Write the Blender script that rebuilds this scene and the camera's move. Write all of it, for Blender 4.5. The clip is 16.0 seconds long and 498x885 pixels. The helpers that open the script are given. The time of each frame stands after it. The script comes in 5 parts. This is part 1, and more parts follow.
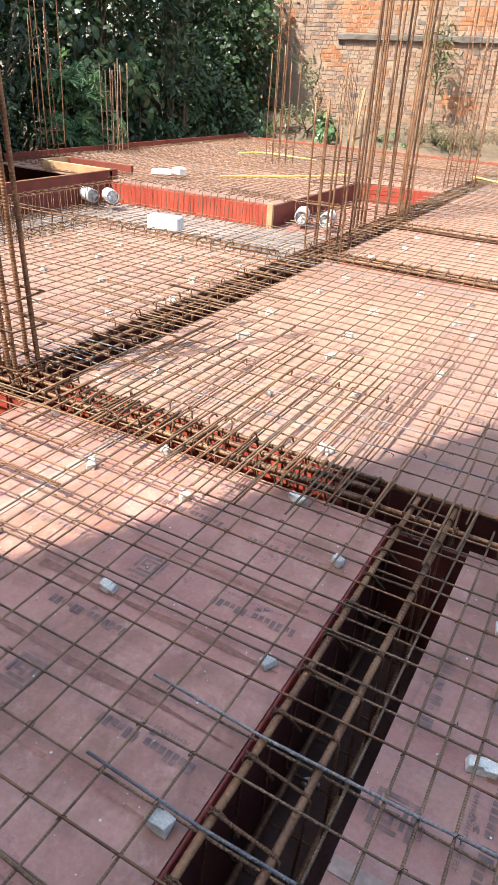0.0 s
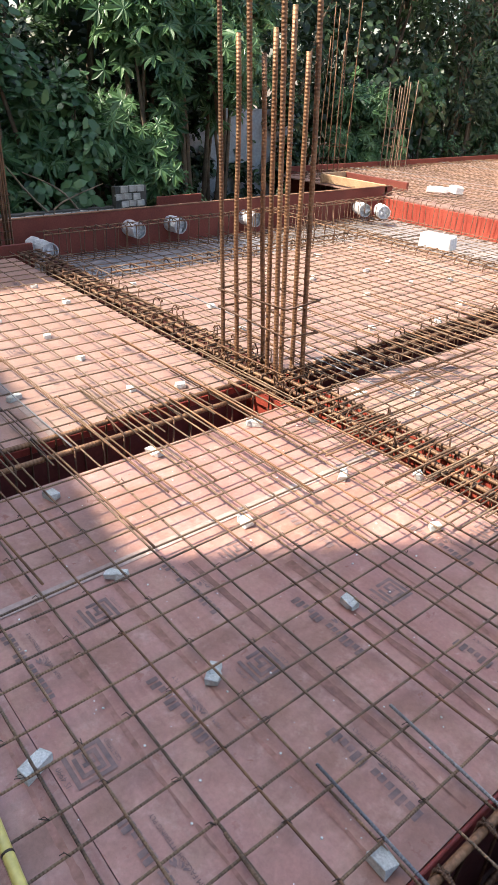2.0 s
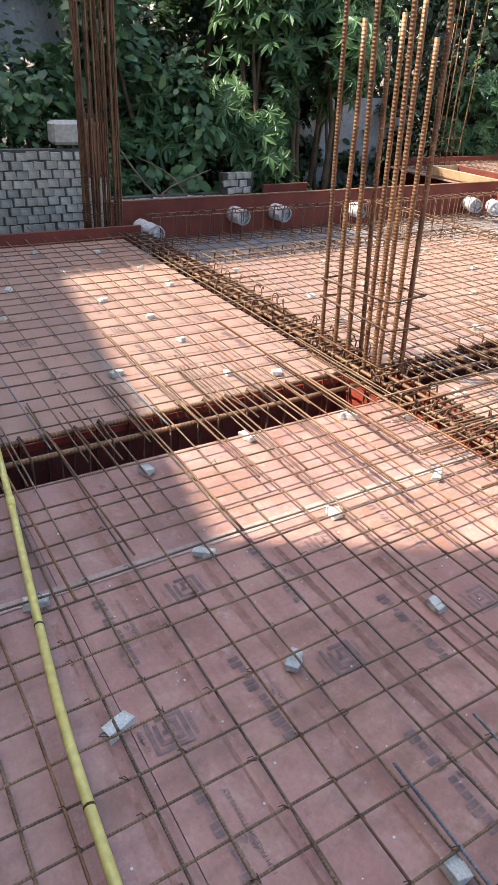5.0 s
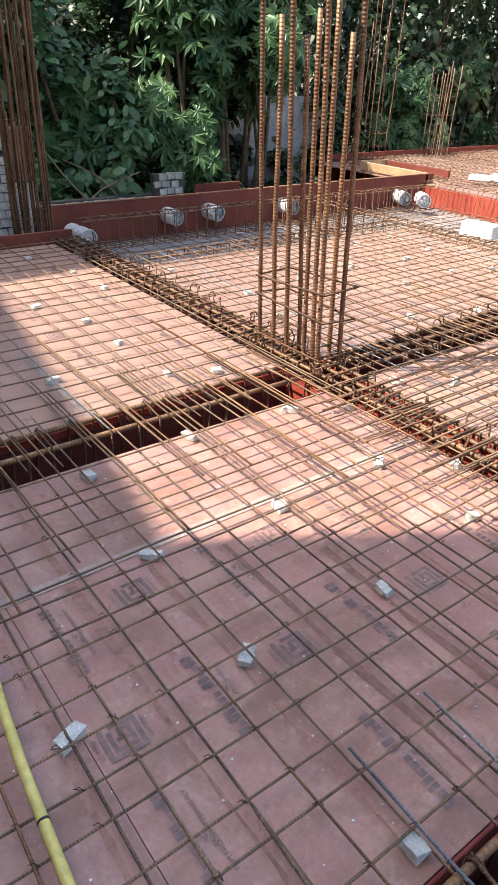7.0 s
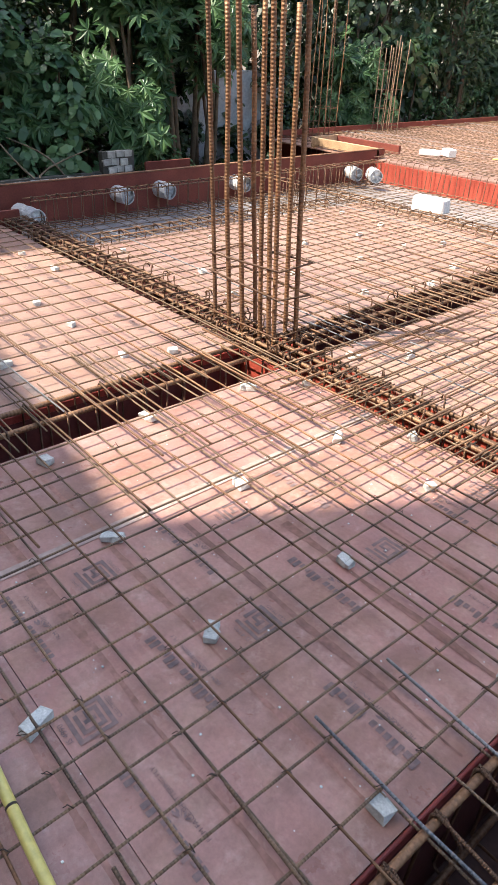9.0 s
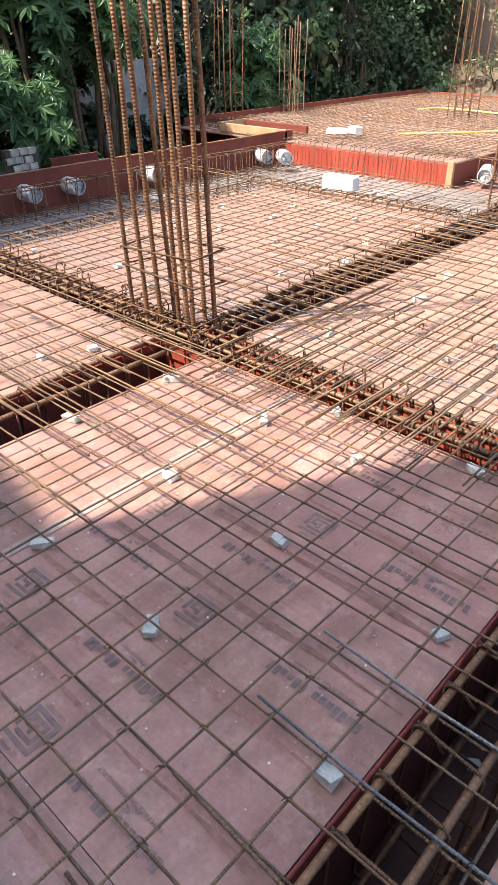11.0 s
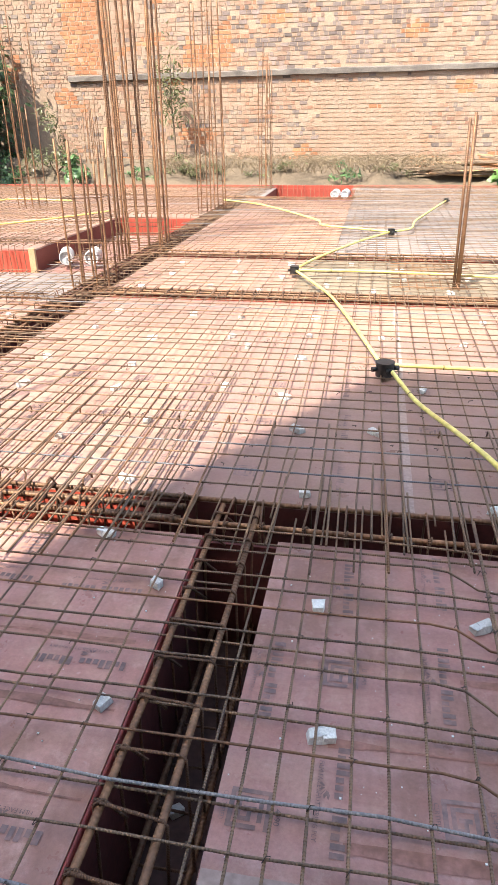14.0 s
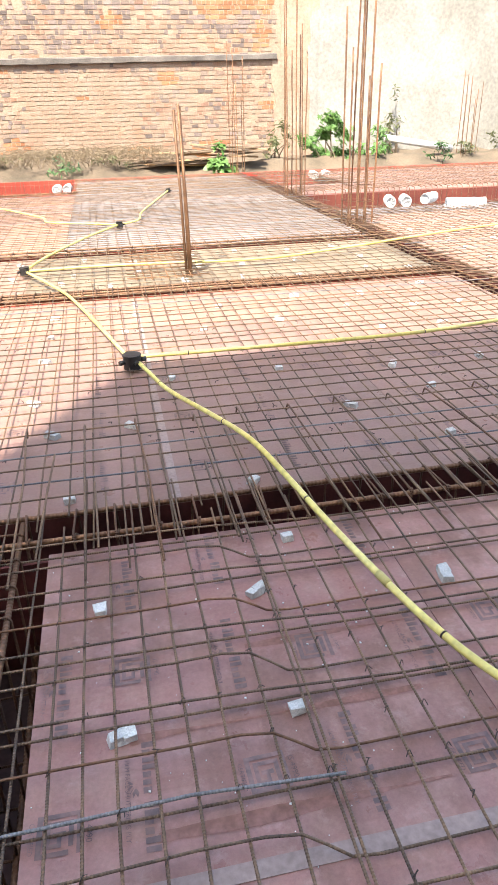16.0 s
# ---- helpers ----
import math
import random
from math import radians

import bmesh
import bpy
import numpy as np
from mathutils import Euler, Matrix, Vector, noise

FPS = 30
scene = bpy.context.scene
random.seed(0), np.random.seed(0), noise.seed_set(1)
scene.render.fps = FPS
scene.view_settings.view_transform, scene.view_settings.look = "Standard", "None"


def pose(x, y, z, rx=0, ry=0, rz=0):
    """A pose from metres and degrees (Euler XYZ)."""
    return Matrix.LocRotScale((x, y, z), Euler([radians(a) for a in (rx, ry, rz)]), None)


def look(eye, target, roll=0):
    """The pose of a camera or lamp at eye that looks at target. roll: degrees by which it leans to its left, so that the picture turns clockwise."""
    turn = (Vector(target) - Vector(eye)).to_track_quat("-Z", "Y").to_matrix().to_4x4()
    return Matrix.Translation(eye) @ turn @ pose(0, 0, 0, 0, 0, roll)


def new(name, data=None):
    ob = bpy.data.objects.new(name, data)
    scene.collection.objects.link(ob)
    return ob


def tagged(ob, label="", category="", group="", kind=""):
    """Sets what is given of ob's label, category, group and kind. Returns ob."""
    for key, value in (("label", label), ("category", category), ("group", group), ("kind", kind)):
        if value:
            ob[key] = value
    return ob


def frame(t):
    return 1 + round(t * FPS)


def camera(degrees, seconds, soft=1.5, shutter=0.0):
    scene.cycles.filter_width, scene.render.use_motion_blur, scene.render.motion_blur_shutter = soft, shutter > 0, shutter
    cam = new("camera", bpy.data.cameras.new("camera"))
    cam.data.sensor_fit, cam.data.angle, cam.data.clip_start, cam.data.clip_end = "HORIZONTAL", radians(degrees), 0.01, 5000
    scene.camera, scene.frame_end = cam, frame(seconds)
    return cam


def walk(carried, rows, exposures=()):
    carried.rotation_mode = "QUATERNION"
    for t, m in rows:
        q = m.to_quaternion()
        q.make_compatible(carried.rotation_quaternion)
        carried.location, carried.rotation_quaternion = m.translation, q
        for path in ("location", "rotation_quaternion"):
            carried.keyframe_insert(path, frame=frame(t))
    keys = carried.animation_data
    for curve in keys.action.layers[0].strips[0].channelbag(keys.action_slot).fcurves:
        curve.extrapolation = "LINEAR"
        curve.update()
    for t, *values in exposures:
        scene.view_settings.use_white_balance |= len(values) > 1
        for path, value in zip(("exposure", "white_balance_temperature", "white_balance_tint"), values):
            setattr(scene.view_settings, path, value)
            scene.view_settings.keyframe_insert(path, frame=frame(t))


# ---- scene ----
cam = camera(40.8, 16.0, soft=0.6)
PATH = [
    (0, (-0.116, 0.046, 1.446), (-0.932, 1.595, 0.478), 3.5),
    (0.5, (-0.142, 0.03, 1.447), (-1.055, 1.517, 0.471), 4.4),
    (1, (-0.186, 0.015, 1.443), (-1.266, 1.382, 0.462), 3.2),
    (1.5, (-0.218, -0.009, 1.446), (-1.436, 1.223, 0.447), 2.9),
    (2, (-0.243, -0.025, 1.441), (-1.568, 1.122, 0.477), 2.8),
    (2.5, (-0.252, -0.037, 1.435), (-1.641, 1.044, 0.485), 3.1),
    (3, (-0.247, -0.032, 1.434), (-1.62, 1.076, 0.492), 3.6),
    (3.5, (-0.254, -0.058, 1.446), (-1.668, 1.008, 0.515), 5.0),
    (4, (-0.269, -0.07, 1.434), (-1.724, 0.891, 0.454), 4.2),
    (4.2, (-0.27, -0.074, 1.436), (-1.738, 0.86, 0.45), 3.9),
    (6.3, (-0.245, -0.04, 1.414), (-1.642, 0.97, 0.4), 2.6),
    (6.5, (-0.244, -0.046, 1.421), (-1.635, 1.006, 0.442), 3.2),
    (7, (-0.246, -0.039, 1.417), (-1.619, 1.025, 0.426), 2.4),
    (7.5, (-0.252, -0.043, 1.414), (-1.618, 1.014, 0.407), 2.6),
    (8, (-0.245, -0.043, 1.417), (-1.604, 1.022, 0.408), 1.9),
    (8.5, (-0.251, -0.05, 1.415), (-1.59, 1.039, 0.405), 2.8),
    (9, (-0.241, -0.034, 1.405), (-1.518, 1.105, 0.369), 2.5),
    (9.2, (-0.232, -0.034, 1.41), (-1.51, 1.11, 0.38), 1.9),
    (11.3, (-0.184, 0.011, 1.404), (-1.315, 1.275, 0.345), -0.6),
    (11.5, (-0.175, 0.015, 1.413), (-1.335, 1.293, 0.401), -1.5),
    (12, (-0.162, 0.022, 1.426), (-1.305, 1.424, 0.573), -1.0),
    (12.5, (-0.157, 0.022, 1.431), (-1.144, 1.525, 0.555), -0.2),
    (13, (-0.111, 0.04, 1.422), (-0.85, 1.661, 0.513), -0.2),
    (13.5, (-0.061, 0.046, 1.426), (-0.591, 1.743, 0.51), -0.4),
    (14, (-0.022, 0.042, 1.434), (-0.346, 1.81, 0.559), -0.8),
    (14.5, (0.003, 0.043, 1.436), (-0.229, 1.816, 0.541), -1.5),
    (15, (0.038, 0.045, 1.437), (-0.077, 1.83, 0.54), -2.2),
    (15.5, (0.036, 0.037, 1.436), (0.136, 1.851, 0.599), -2.0),
    (16, (0.036, 0.038, 1.436), (0.382, 1.788, 0.532), -1.4),
]
walk(cam, [(t, look(eye, target, roll)) for t, eye, target, roll in PATH],
     exposures=[(0.0, 1.50), (2.5, 1.47), (11.5, 1.49), (13.0, 1.60), (14.5, 1.71), (16.0, 1.76)])

# ---- light ----
SUN_DIR = Vector((0.50, 0.866, -1.40)).normalized()      # the way the light travels
world = bpy.data.worlds.new("sky")
scene.world = world
world.use_nodes = True
_nt = world.node_tree
_sky = _nt.nodes.new("ShaderNodeTexSky")
_sky.sky_type = "NISHITA"
_sky.sun_disc = False
_sky.sun_elevation = math.asin(-SUN_DIR.z)
_sky.sun_rotation = math.atan2(-SUN_DIR.x, -SUN_DIR.y)
_sky.dust_density = 3.0
_sky.air_density = 1.2
_bg = _nt.nodes["Background"]
_bg.inputs["Strength"].default_value = 0.15
_nt.links.new(_sky.outputs[0], _bg.inputs["Color"])
sun_data = bpy.data.lights.new("sun", "SUN")
sun_data.energy = 4.05
sun_data.angle = radians(0.6)
sun_data.color = (1.0, 0.91, 0.78)
sun = new("sun", sun_data)
sun.matrix_world = look((0, 0, 30), Vector((0, 0, 30)) + SUN_DIR)


# ---- materials ----
def material(name, rough=0.7, metal=0.0):
    m = bpy.data.materials.new(name)
    m.use_nodes = True
    b = m.node_tree.nodes["Principled BSDF"]
    b.inputs["Roughness"].default_value = rough
    b.inputs["Metallic"].default_value = metal
    return m, m.node_tree, b


def noise_node(nt, scale, detail=4.0, rough=0.55, coord="Object", stretch=None):
    tc = nt.nodes.new("ShaderNodeTexCoord")
    n = nt.nodes.new("ShaderNodeTexNoise")
    n.inputs["Scale"].default_value = scale
    n.inputs["Detail"].default_value = detail
    n.inputs["Roughness"].default_value = rough
    if stretch:
        mp = nt.nodes.new("ShaderNodeMapping")
        mp.inputs["Scale"].default_value = stretch
        nt.links.new(tc.outputs[coord], mp.inputs["Vector"])
        nt.links.new(mp.outputs[0], n.inputs["Vector"])
    else:
        nt.links.new(tc.outputs[coord], n.inputs["Vector"])
    return n


def ramp(nt, source, stops):
    r = nt.nodes.new("ShaderNodeValToRGB")
    e = r.color_ramp.elements
    while len(e) < len(stops):
        e.new(0.5)
    for el, (p, c) in zip(e, stops):
        el.position = p
        el.color = (*c, 1) if len(c) == 3 else c
    nt.links.new(source, r.inputs[0])
    return r


def mix(nt, fac, a, b, mode="MIX"):
    n = nt.nodes.new("ShaderNodeMix")
    n.data_type = "RGBA"
    n.blend_type = mode
    for sock, v in ((n.inputs[0], fac), (n.inputs[6], a), (n.inputs[7], b)):
        if isinstance(v, (int, float)):
            sock.default_value = v
        elif isinstance(v, tuple):
            sock.default_value = (*v, 1)
        else:
            nt.links.new(v, sock)
    return n.outputs[2]


def bump(nt, b, height, strength=0.3, distance=0.01):
    n = nt.nodes.new("ShaderNodeBump")
    n.inputs["Strength"].default_value = strength
    n.inputs["Distance"].default_value = distance
    nt.links.new(height, n.inputs["Height"])
    nt.links.new(n.outputs[0], b.inputs["Normal"])


def obj_random(nt):
    return nt.nodes.new("ShaderNodeObjectInfo").outputs["Random"]


def varied(name, c0, c1, scale=6.0, rough=0.7, metal=0.0, fine=60.0, bump_strength=0.25, per_object=0.25, island=False):
    """Two scales of colour change, a little change from piece to piece, and fine relief."""
    m, nt, b = material(name, rough, metal)
    big = noise_node(nt, scale)
    small = noise_node(nt, fine, 3.0)
    r = ramp(nt, big.outputs[0], [(0.32, c0), (0.68, c1)])
    s = ramp(nt, small.outputs[0], [(0.3, (0.72, 0.72, 0.72)), (0.7, (1.12, 1.12, 1.12))])
    col = mix(nt, 0.8, r.outputs[0], s.outputs[0], "MULTIPLY")
    rnd = nt.nodes.new("ShaderNodeNewGeometry").outputs["Random Per Island"] if island else obj_random(nt)
    v = ramp(nt, rnd, [(0, (1 - per_object,) * 3), (1, (1 + per_object * 0.6,) * 3)])
    col = mix(nt, 1.0, col, v.outputs[0], "MULTIPLY")
    nt.links.new(col, b.inputs["Base Color"])
    bump(nt, b, small.outputs[0], bump_strength, 0.004)
    return m


def make_ply(name="shuttering_ply", dusty=0.0):
    """Red phenolic film-faced plywood, scuffed, with dusty smears and dried slurry."""
    m, nt, b = material(name, 0.42)
    big = noise_node(nt, 1.3, 5)
    mid = noise_node(nt, 7.0, 6, 0.65)
    fine = noise_node(nt, 160.0, 3)
    base = ramp(nt, big.outputs[0], [(0.3, (0.358, 0.174, 0.149)), (0.7, (0.425, 0.245, 0.205))])
    dust = ramp(nt, mid.outputs[0], [(0.47, (0, 0, 0)), (0.74, (0.6, 0.6, 0.6))])
    col = mix(nt, dust.outputs[0], base.outputs[0], (0.46, 0.325, 0.255))
    spots = noise_node(nt, 38.0, 2, 0.5)
    sp = ramp(nt, spots.outputs[0], [(0.70, (0, 0, 0)), (0.76, (0.35, 0.35, 0.35))])
    col = mix(nt, sp.outputs[0], col, (0.54, 0.42, 0.37))
    streak = noise_node(nt, 3.0, 4, 0.6, stretch=(0.35, 3.0, 1))
    st = ramp(nt, streak.outputs[0], [(0.50, (0, 0, 0)), (0.62, (0.6, 0.6, 0.6))])
    col = mix(nt, st.outputs[0], col, (0.30, 0.145, 0.115))
    stain = noise_node(nt, 2.1, 5, 0.7, stretch=(1.0, 0.6, 1))
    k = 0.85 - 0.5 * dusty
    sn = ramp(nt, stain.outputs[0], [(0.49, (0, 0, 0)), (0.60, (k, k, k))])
    col = mix(nt, sn.outputs[0], col, (0.265, 0.140, 0.104))
    scuff = noise_node(nt, 11.0, 7, 0.75)
    sc = ramp(nt, scuff.outputs[0], [(0.54, (0, 0, 0)), (0.68, (0.6, 0.6, 0.6))])
    col = mix(nt, sc.outputs[0], col, (0.49, 0.33, 0.28))
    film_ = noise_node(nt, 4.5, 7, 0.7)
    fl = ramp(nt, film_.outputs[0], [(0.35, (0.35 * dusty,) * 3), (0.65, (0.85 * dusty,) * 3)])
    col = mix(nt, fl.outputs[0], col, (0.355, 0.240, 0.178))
    grit = noise_node(nt, 75.0, 6, 0.8)
    gr = ramp(nt, grit.outputs[0], [(0.35, (0.84, 0.84, 0.84)), (0.65, (1.12, 1.12, 1.12))])
    col = mix(nt, 0.9, col, gr.outputs[0], "MULTIPLY")
    v = ramp(nt, obj_random(nt), [(0, (0.84, 0.86, 0.90)), (1, (1.12, 1.10, 1.06))])
    col = mix(nt, 1.0, col, v.outputs[0], "MULTIPLY")
    nt.links.new(col, b.inputs["Base Color"])
    rr = ramp(nt, mid.outputs[0], [(0.35, (0.26, 0.26, 0.26)), (0.65, (0.58, 0.58, 0.58))])
    nt.links.new(rr.outputs[0], b.inputs["Roughness"])
    bump(nt, b, fine.outputs[0], 0.08, 0.002)
    return m


def make_rebar(name, c0, c1, c2, pitch):
    """Rusty ribbed bar: ribs as relief along the bar's own length (UV x runs along it in metres)."""
    m, nt, b = material(name, 0.55, 0.45)
    big = noise_node(nt, 9.0, 4, coord="Object")
    fine = noise_node(nt, 180.0, 3)
    r = ramp(nt, big.outputs[0], [(0.30, c0), (0.52, c1), (0.74, c2)])
    s = ramp(nt, fine.outputs[0], [(0.3, (0.7, 0.7, 0.7)), (0.7, (1.15, 1.15, 1.15))])
    col = mix(nt, 0.8, r.outputs[0], s.outputs[0], "MULTIPLY")
    v = ramp(nt, obj_random(nt), [(0, (0.72, 0.74, 0.78)), (1, (1.18, 1.12, 1.05))])
    col = mix(nt, 1.0, col, v.outputs[0], "MULTIPLY")
    nt.links.new(col, b.inputs["Base Color"])
    tc = nt.nodes.new("ShaderNodeUVMap")
    w = nt.nodes.new("ShaderNodeTexWave")
    w.inputs["Scale"].default_value = 0.314 / pitch
    w.bands_direction = "X"
    nt.links.new(tc.outputs[0], w.inputs["Vector"])
    bump(nt, b, w.outputs[0], 0.8, 0.002)
    return m


PLY = make_ply()
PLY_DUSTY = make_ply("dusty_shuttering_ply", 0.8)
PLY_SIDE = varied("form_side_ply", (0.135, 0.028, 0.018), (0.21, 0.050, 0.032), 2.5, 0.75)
PLY_LIP = varied("wet_red_ply_edge", (0.22, 0.030, 0.024), (0.33, 0.055, 0.04), 6.0, 0.5)
# brighter copy for sun-facing beam forms, with the sunlight put into the colour
PLY_RED = varied("bright_red_form_ply", (0.34, 0.050, 0.030), (0.46, 0.085, 0.050), 3.0, 0.6)
PLY_GREY = varied("worn_grey_ply", (0.20, 0.175, 0.165), (0.30, 0.262, 0.245), 1.5, 0.6)
# cool shade of the left sunk bay is put into this worn grey colour
PLY_COOL = varied("shade_tinted_worn_ply", (0.17, 0.17, 0.18), (0.29, 0.275, 0.28), 2.5, 0.55)
# beam form sides and bottoms: the shade of the deep troughs is in these colours
PLY_SHADED = varied("shaded_form_ply", (0.085, 0.020, 0.018), (0.15, 0.038, 0.032), 2.5, 0.75)
PLY_BOTTOM = varied("shaded_beam_bottom", (0.055, 0.030, 0.026), (0.11, 0.062, 0.052), 3.0, 0.85)
PLY_EDGE = varied("ply_edge_layers", (0.20, 0.09, 0.05), (0.34, 0.17, 0.09), 8, 0.8)
TIMBER = varied("sawn_timber", (0.36, 0.22, 0.12), (0.52, 0.35, 0.20), 4, 0.8)
TAPE = varied("dusty_brown_tape", (0.34, 0.255, 0.22), (0.45, 0.345, 0.30), 5, 0.5)
BAR = make_rebar("mat_bar_steel", (0.145, 0.102, 0.074), (0.24, 0.165, 0.108), (0.35, 0.238, 0.148), 0.008)
BAR_NEW = make_rebar("fresh_bar_steel", (0.19, 0.20, 0.21), (0.27, 0.28, 0.29), (0.36, 0.36, 0.36), 0.008)
BAR_RUST = make_rebar("rusty_bar_steel", (0.15, 0.083, 0.050), (0.25, 0.138, 0.076), (0.36, 0.215, 0.120), 0.016)
STIRRUP = make_rebar("stirrup_steel", (0.105, 0.062, 0.040), (0.18, 0.100, 0.060), (0.27, 0.155, 0.090), 0.006)
WIRE = varied("binding_wire", (0.05, 0.04, 0.035), (0.10, 0.075, 0.06), 30, 0.6, 0.5)
BLOCK = varied("cement_cover_block", (0.60, 0.63, 0.59), (0.84, 0.86, 0.82), 34, 0.9, 0, 180, 0.6)
CONDUIT = varied("yellow_conduit", (0.72, 0.62, 0.16), (0.84, 0.76, 0.28), 3, 0.35, 0, 40, 0.05)
BLACK = varied("black_plastic", (0.012, 0.012, 0.013), (0.03, 0.03, 0.03), 20, 0.45)
PVC = varied("wrapped_white_plastic", (0.58, 0.59, 0.60), (0.76, 0.76, 0.76), 14, 0.3, 0, 50, 0.7)
WHITE = varied("white_foam", (0.78, 0.78, 0.75), (0.86, 0.86, 0.84), 6, 0.85)
RUST_STAIN = varied("rust_stain", (0.245, 0.122, 0.084), (0.385, 0.195, 0.155), 26, 0.5)
INK = varied("faded_ink", (0.15, 0.115, 0.11), (0.34, 0.21, 0.185), 22, 0.6)
SOIL = varied("dry_soil", (0.10, 0.08, 0.055), (0.19, 0.145, 0.10), 1.5, 0.95, 0, 25, 0.8)
OLD_TIMBER = varied("weathered_grey_timber", (0.13, 0.095, 0.065), (0.26, 0.19, 0.13), 5, 0.9)
STICK = varied("dry_stems", (0.16, 0.12, 0.075), (0.30, 0.23, 0.145), 5, 0.9)
BARK = varied("bark", (0.10, 0.075, 0.05), (0.20, 0.15, 0.10), 8, 0.95)
MORTAR = varied("lime_mortar", (0.325, 0.238, 0.168), (0.40, 0.305, 0.222), 1.2, 0.95, 0, 30, 0.5)
PLASTER = varied("stained_plaster", (0.19, 0.175, 0.15), (0.31, 0.29, 0.25), 0.7, 0.95, 0, 20, 0.4)
PLASTER_WHITE = varied("limewashed_plaster", (0.215, 0.205, 0.178), (0.305, 0.296, 0.268), 0.8, 0.95, 0, 14, 0.4)
PLASTER_PINK = varied("bare_pink_plaster", (0.30, 0.215, 0.150), (0.385, 0.295, 0.22), 1.6, 0.95, 0, 16, 0.5)
PALE_WALL = varied("weathered_whitewash", (0.42, 0.45, 0.46), (0.62, 0.64, 0.65), 2.0, 0.9, 0, 20, 0.4)
DARK_JOINT = varied("dark_mossy_joint", (0.09, 0.085, 0.07), (0.16, 0.15, 0.125), 3.0, 0.95, 0, 30, 0.5)
CEMENT = varied("cement_band", (0.11, 0.10, 0.09), (0.24, 0.21, 0.185), 2.0, 0.95, 0, 30, 0.5)


def make_brick():
    m, nt, b = material("old_brick", 0.9)
    geo = nt.nodes.new("ShaderNodeNewGeometry")
    r = ramp(nt, geo.outputs["Random Per Island"], [(0.0, (0.285, 0.170, 0.115)), (0.35, (0.325, 0.215, 0.150)), (0.6, (0.33, 0.235, 0.172)), (0.80, (0.29, 0.145, 0.085)), (0.97, (0.14, 0.11, 0.10))])
    patch = noise_node(nt, 0.42, 4, 0.6)
    p = ramp(nt, patch.outputs[0], [(0.56, (0, 0, 0)), (0.68, (0.5, 0.5, 0.5))])
    col = mix(nt, p.outputs[0], r.outputs[0], (0.40, 0.165, 0.07))
    lime = noise_node(nt, 1.7, 8, 0.75)
    l = ramp(nt, lime.outputs[0], [(0.42, (0, 0, 0)), (0.62, (0.7, 0.7, 0.7))])
    col = mix(nt, l.outputs[0], col, (0.35, 0.285, 0.225))
    fine = noise_node(nt, 22, 4)
    s = ramp(nt, fine.outputs[0], [(0.3, (0.75, 0.75, 0.75)), (0.7, (1.1, 1.1, 1.1))])
    col = mix(nt, 0.8, col, s.outputs[0], "MULTIPLY")
    nt.links.new(col, b.inputs["Base Color"])
    bump(nt, b, fine.outputs[0], 0.5, 0.01)
    return m


BRICK = make_brick()
SOOT = varied("sooty_brick", (0.165, 0.135, 0.125), (0.28, 0.215, 0.185), 2.0, 0.95, 0, 25, 0.5, 0.4, True)
BRICK_STUB = varied("raw_broken_brick", (0.22, 0.085, 0.045), (0.33, 0.15, 0.085), 9.0, 0.95, 0, 30, 0.8)
BLOCKWORK = varied("lime_washed_brick", (0.46, 0.44, 0.385), (0.66, 0.64, 0.57), 3.0, 0.95, 0, 30, 0.5)


def make_leaf(name, dark, light):
    m, nt, b = material(name, 0.38)
    geo = nt.nodes.new("ShaderNodeNewGeometry")
    r = ramp(nt, geo.outputs["Random Per Island"], [(0.0, dark), (1.0, light)])
    big = noise_node(nt, 0.8, 3)
    s = ramp(nt, big.outputs[0], [(0.3, (0.7, 0.75, 0.7)), (0.7, (1.2, 1.15, 1.0))])
    col = mix(nt, 1.0, r.outputs[0], s.outputs[0], "MULTIPLY")
    nt.links.new(col, b.inputs["Base Color"])
    b.inputs["Specular IOR Level"].default_value = 0.5
    tr = nt.nodes.new("ShaderNodeBsdfTranslucent")
    nt.links.new(col, tr.inputs["Color"])
    ms = nt.nodes.new("ShaderNodeMixShader")
    ms.inputs[0].default_value = 0.3
    nt.links.new(b.outputs[0], ms.inputs[1])
    nt.links.new(tr.outputs[0], ms.inputs[2])
    nt.links.new(ms.outputs[0], nt.nodes["Material Output"].inputs["Surface"])
    return m


LEAF = make_leaf("broad_green_leaf", (0.036, 0.095, 0.042), (0.15, 0.27, 0.12))
LEAF_BRIGHT = make_leaf("bright_green_leaf", (0.09, 0.19, 0.05), (0.20, 0.36, 0.12))
# very dark, so that gaps between the trees read as shade
LITTER = varied("shade_darkened_litter", (0.03, 0.025, 0.015), (0.08, 0.06, 0.035), 3, 0.95, 0, 25, 0.8)
PLY_PALE = varied("pale_yellow_ply", (0.20, 0.16, 0.112), (0.27, 0.225, 0.16), 1.5, 0.6)
LEAF_MID = make_leaf("mid_green_leaf", (0.022, 0.056, 0.026), (0.095, 0.165, 0.075))
LEAF_DARK = make_leaf("dark_green_leaf", (0.014, 0.034, 0.014), (0.058, 0.105, 0.042))
LEAF_DRY = make_leaf("grey_green_leaf", (0.09, 0.11, 0.05), (0.22, 0.22, 0.12))


# ---- building helpers ----
def mesh_from(name, bm, mat):
    me = bpy.data.meshes.new(name)
    bm.to_mesh(me)
    bm.free()
    me.materials.append(mat)
    return me


def part(name, bm, mat, parent, label=""):
    ob = new(name, mesh_from(name, bm, mat) if isinstance(bm, bmesh.types.BMesh) else bm)
    ob.parent = parent
    if label:
        tagged(ob, label)
    return ob


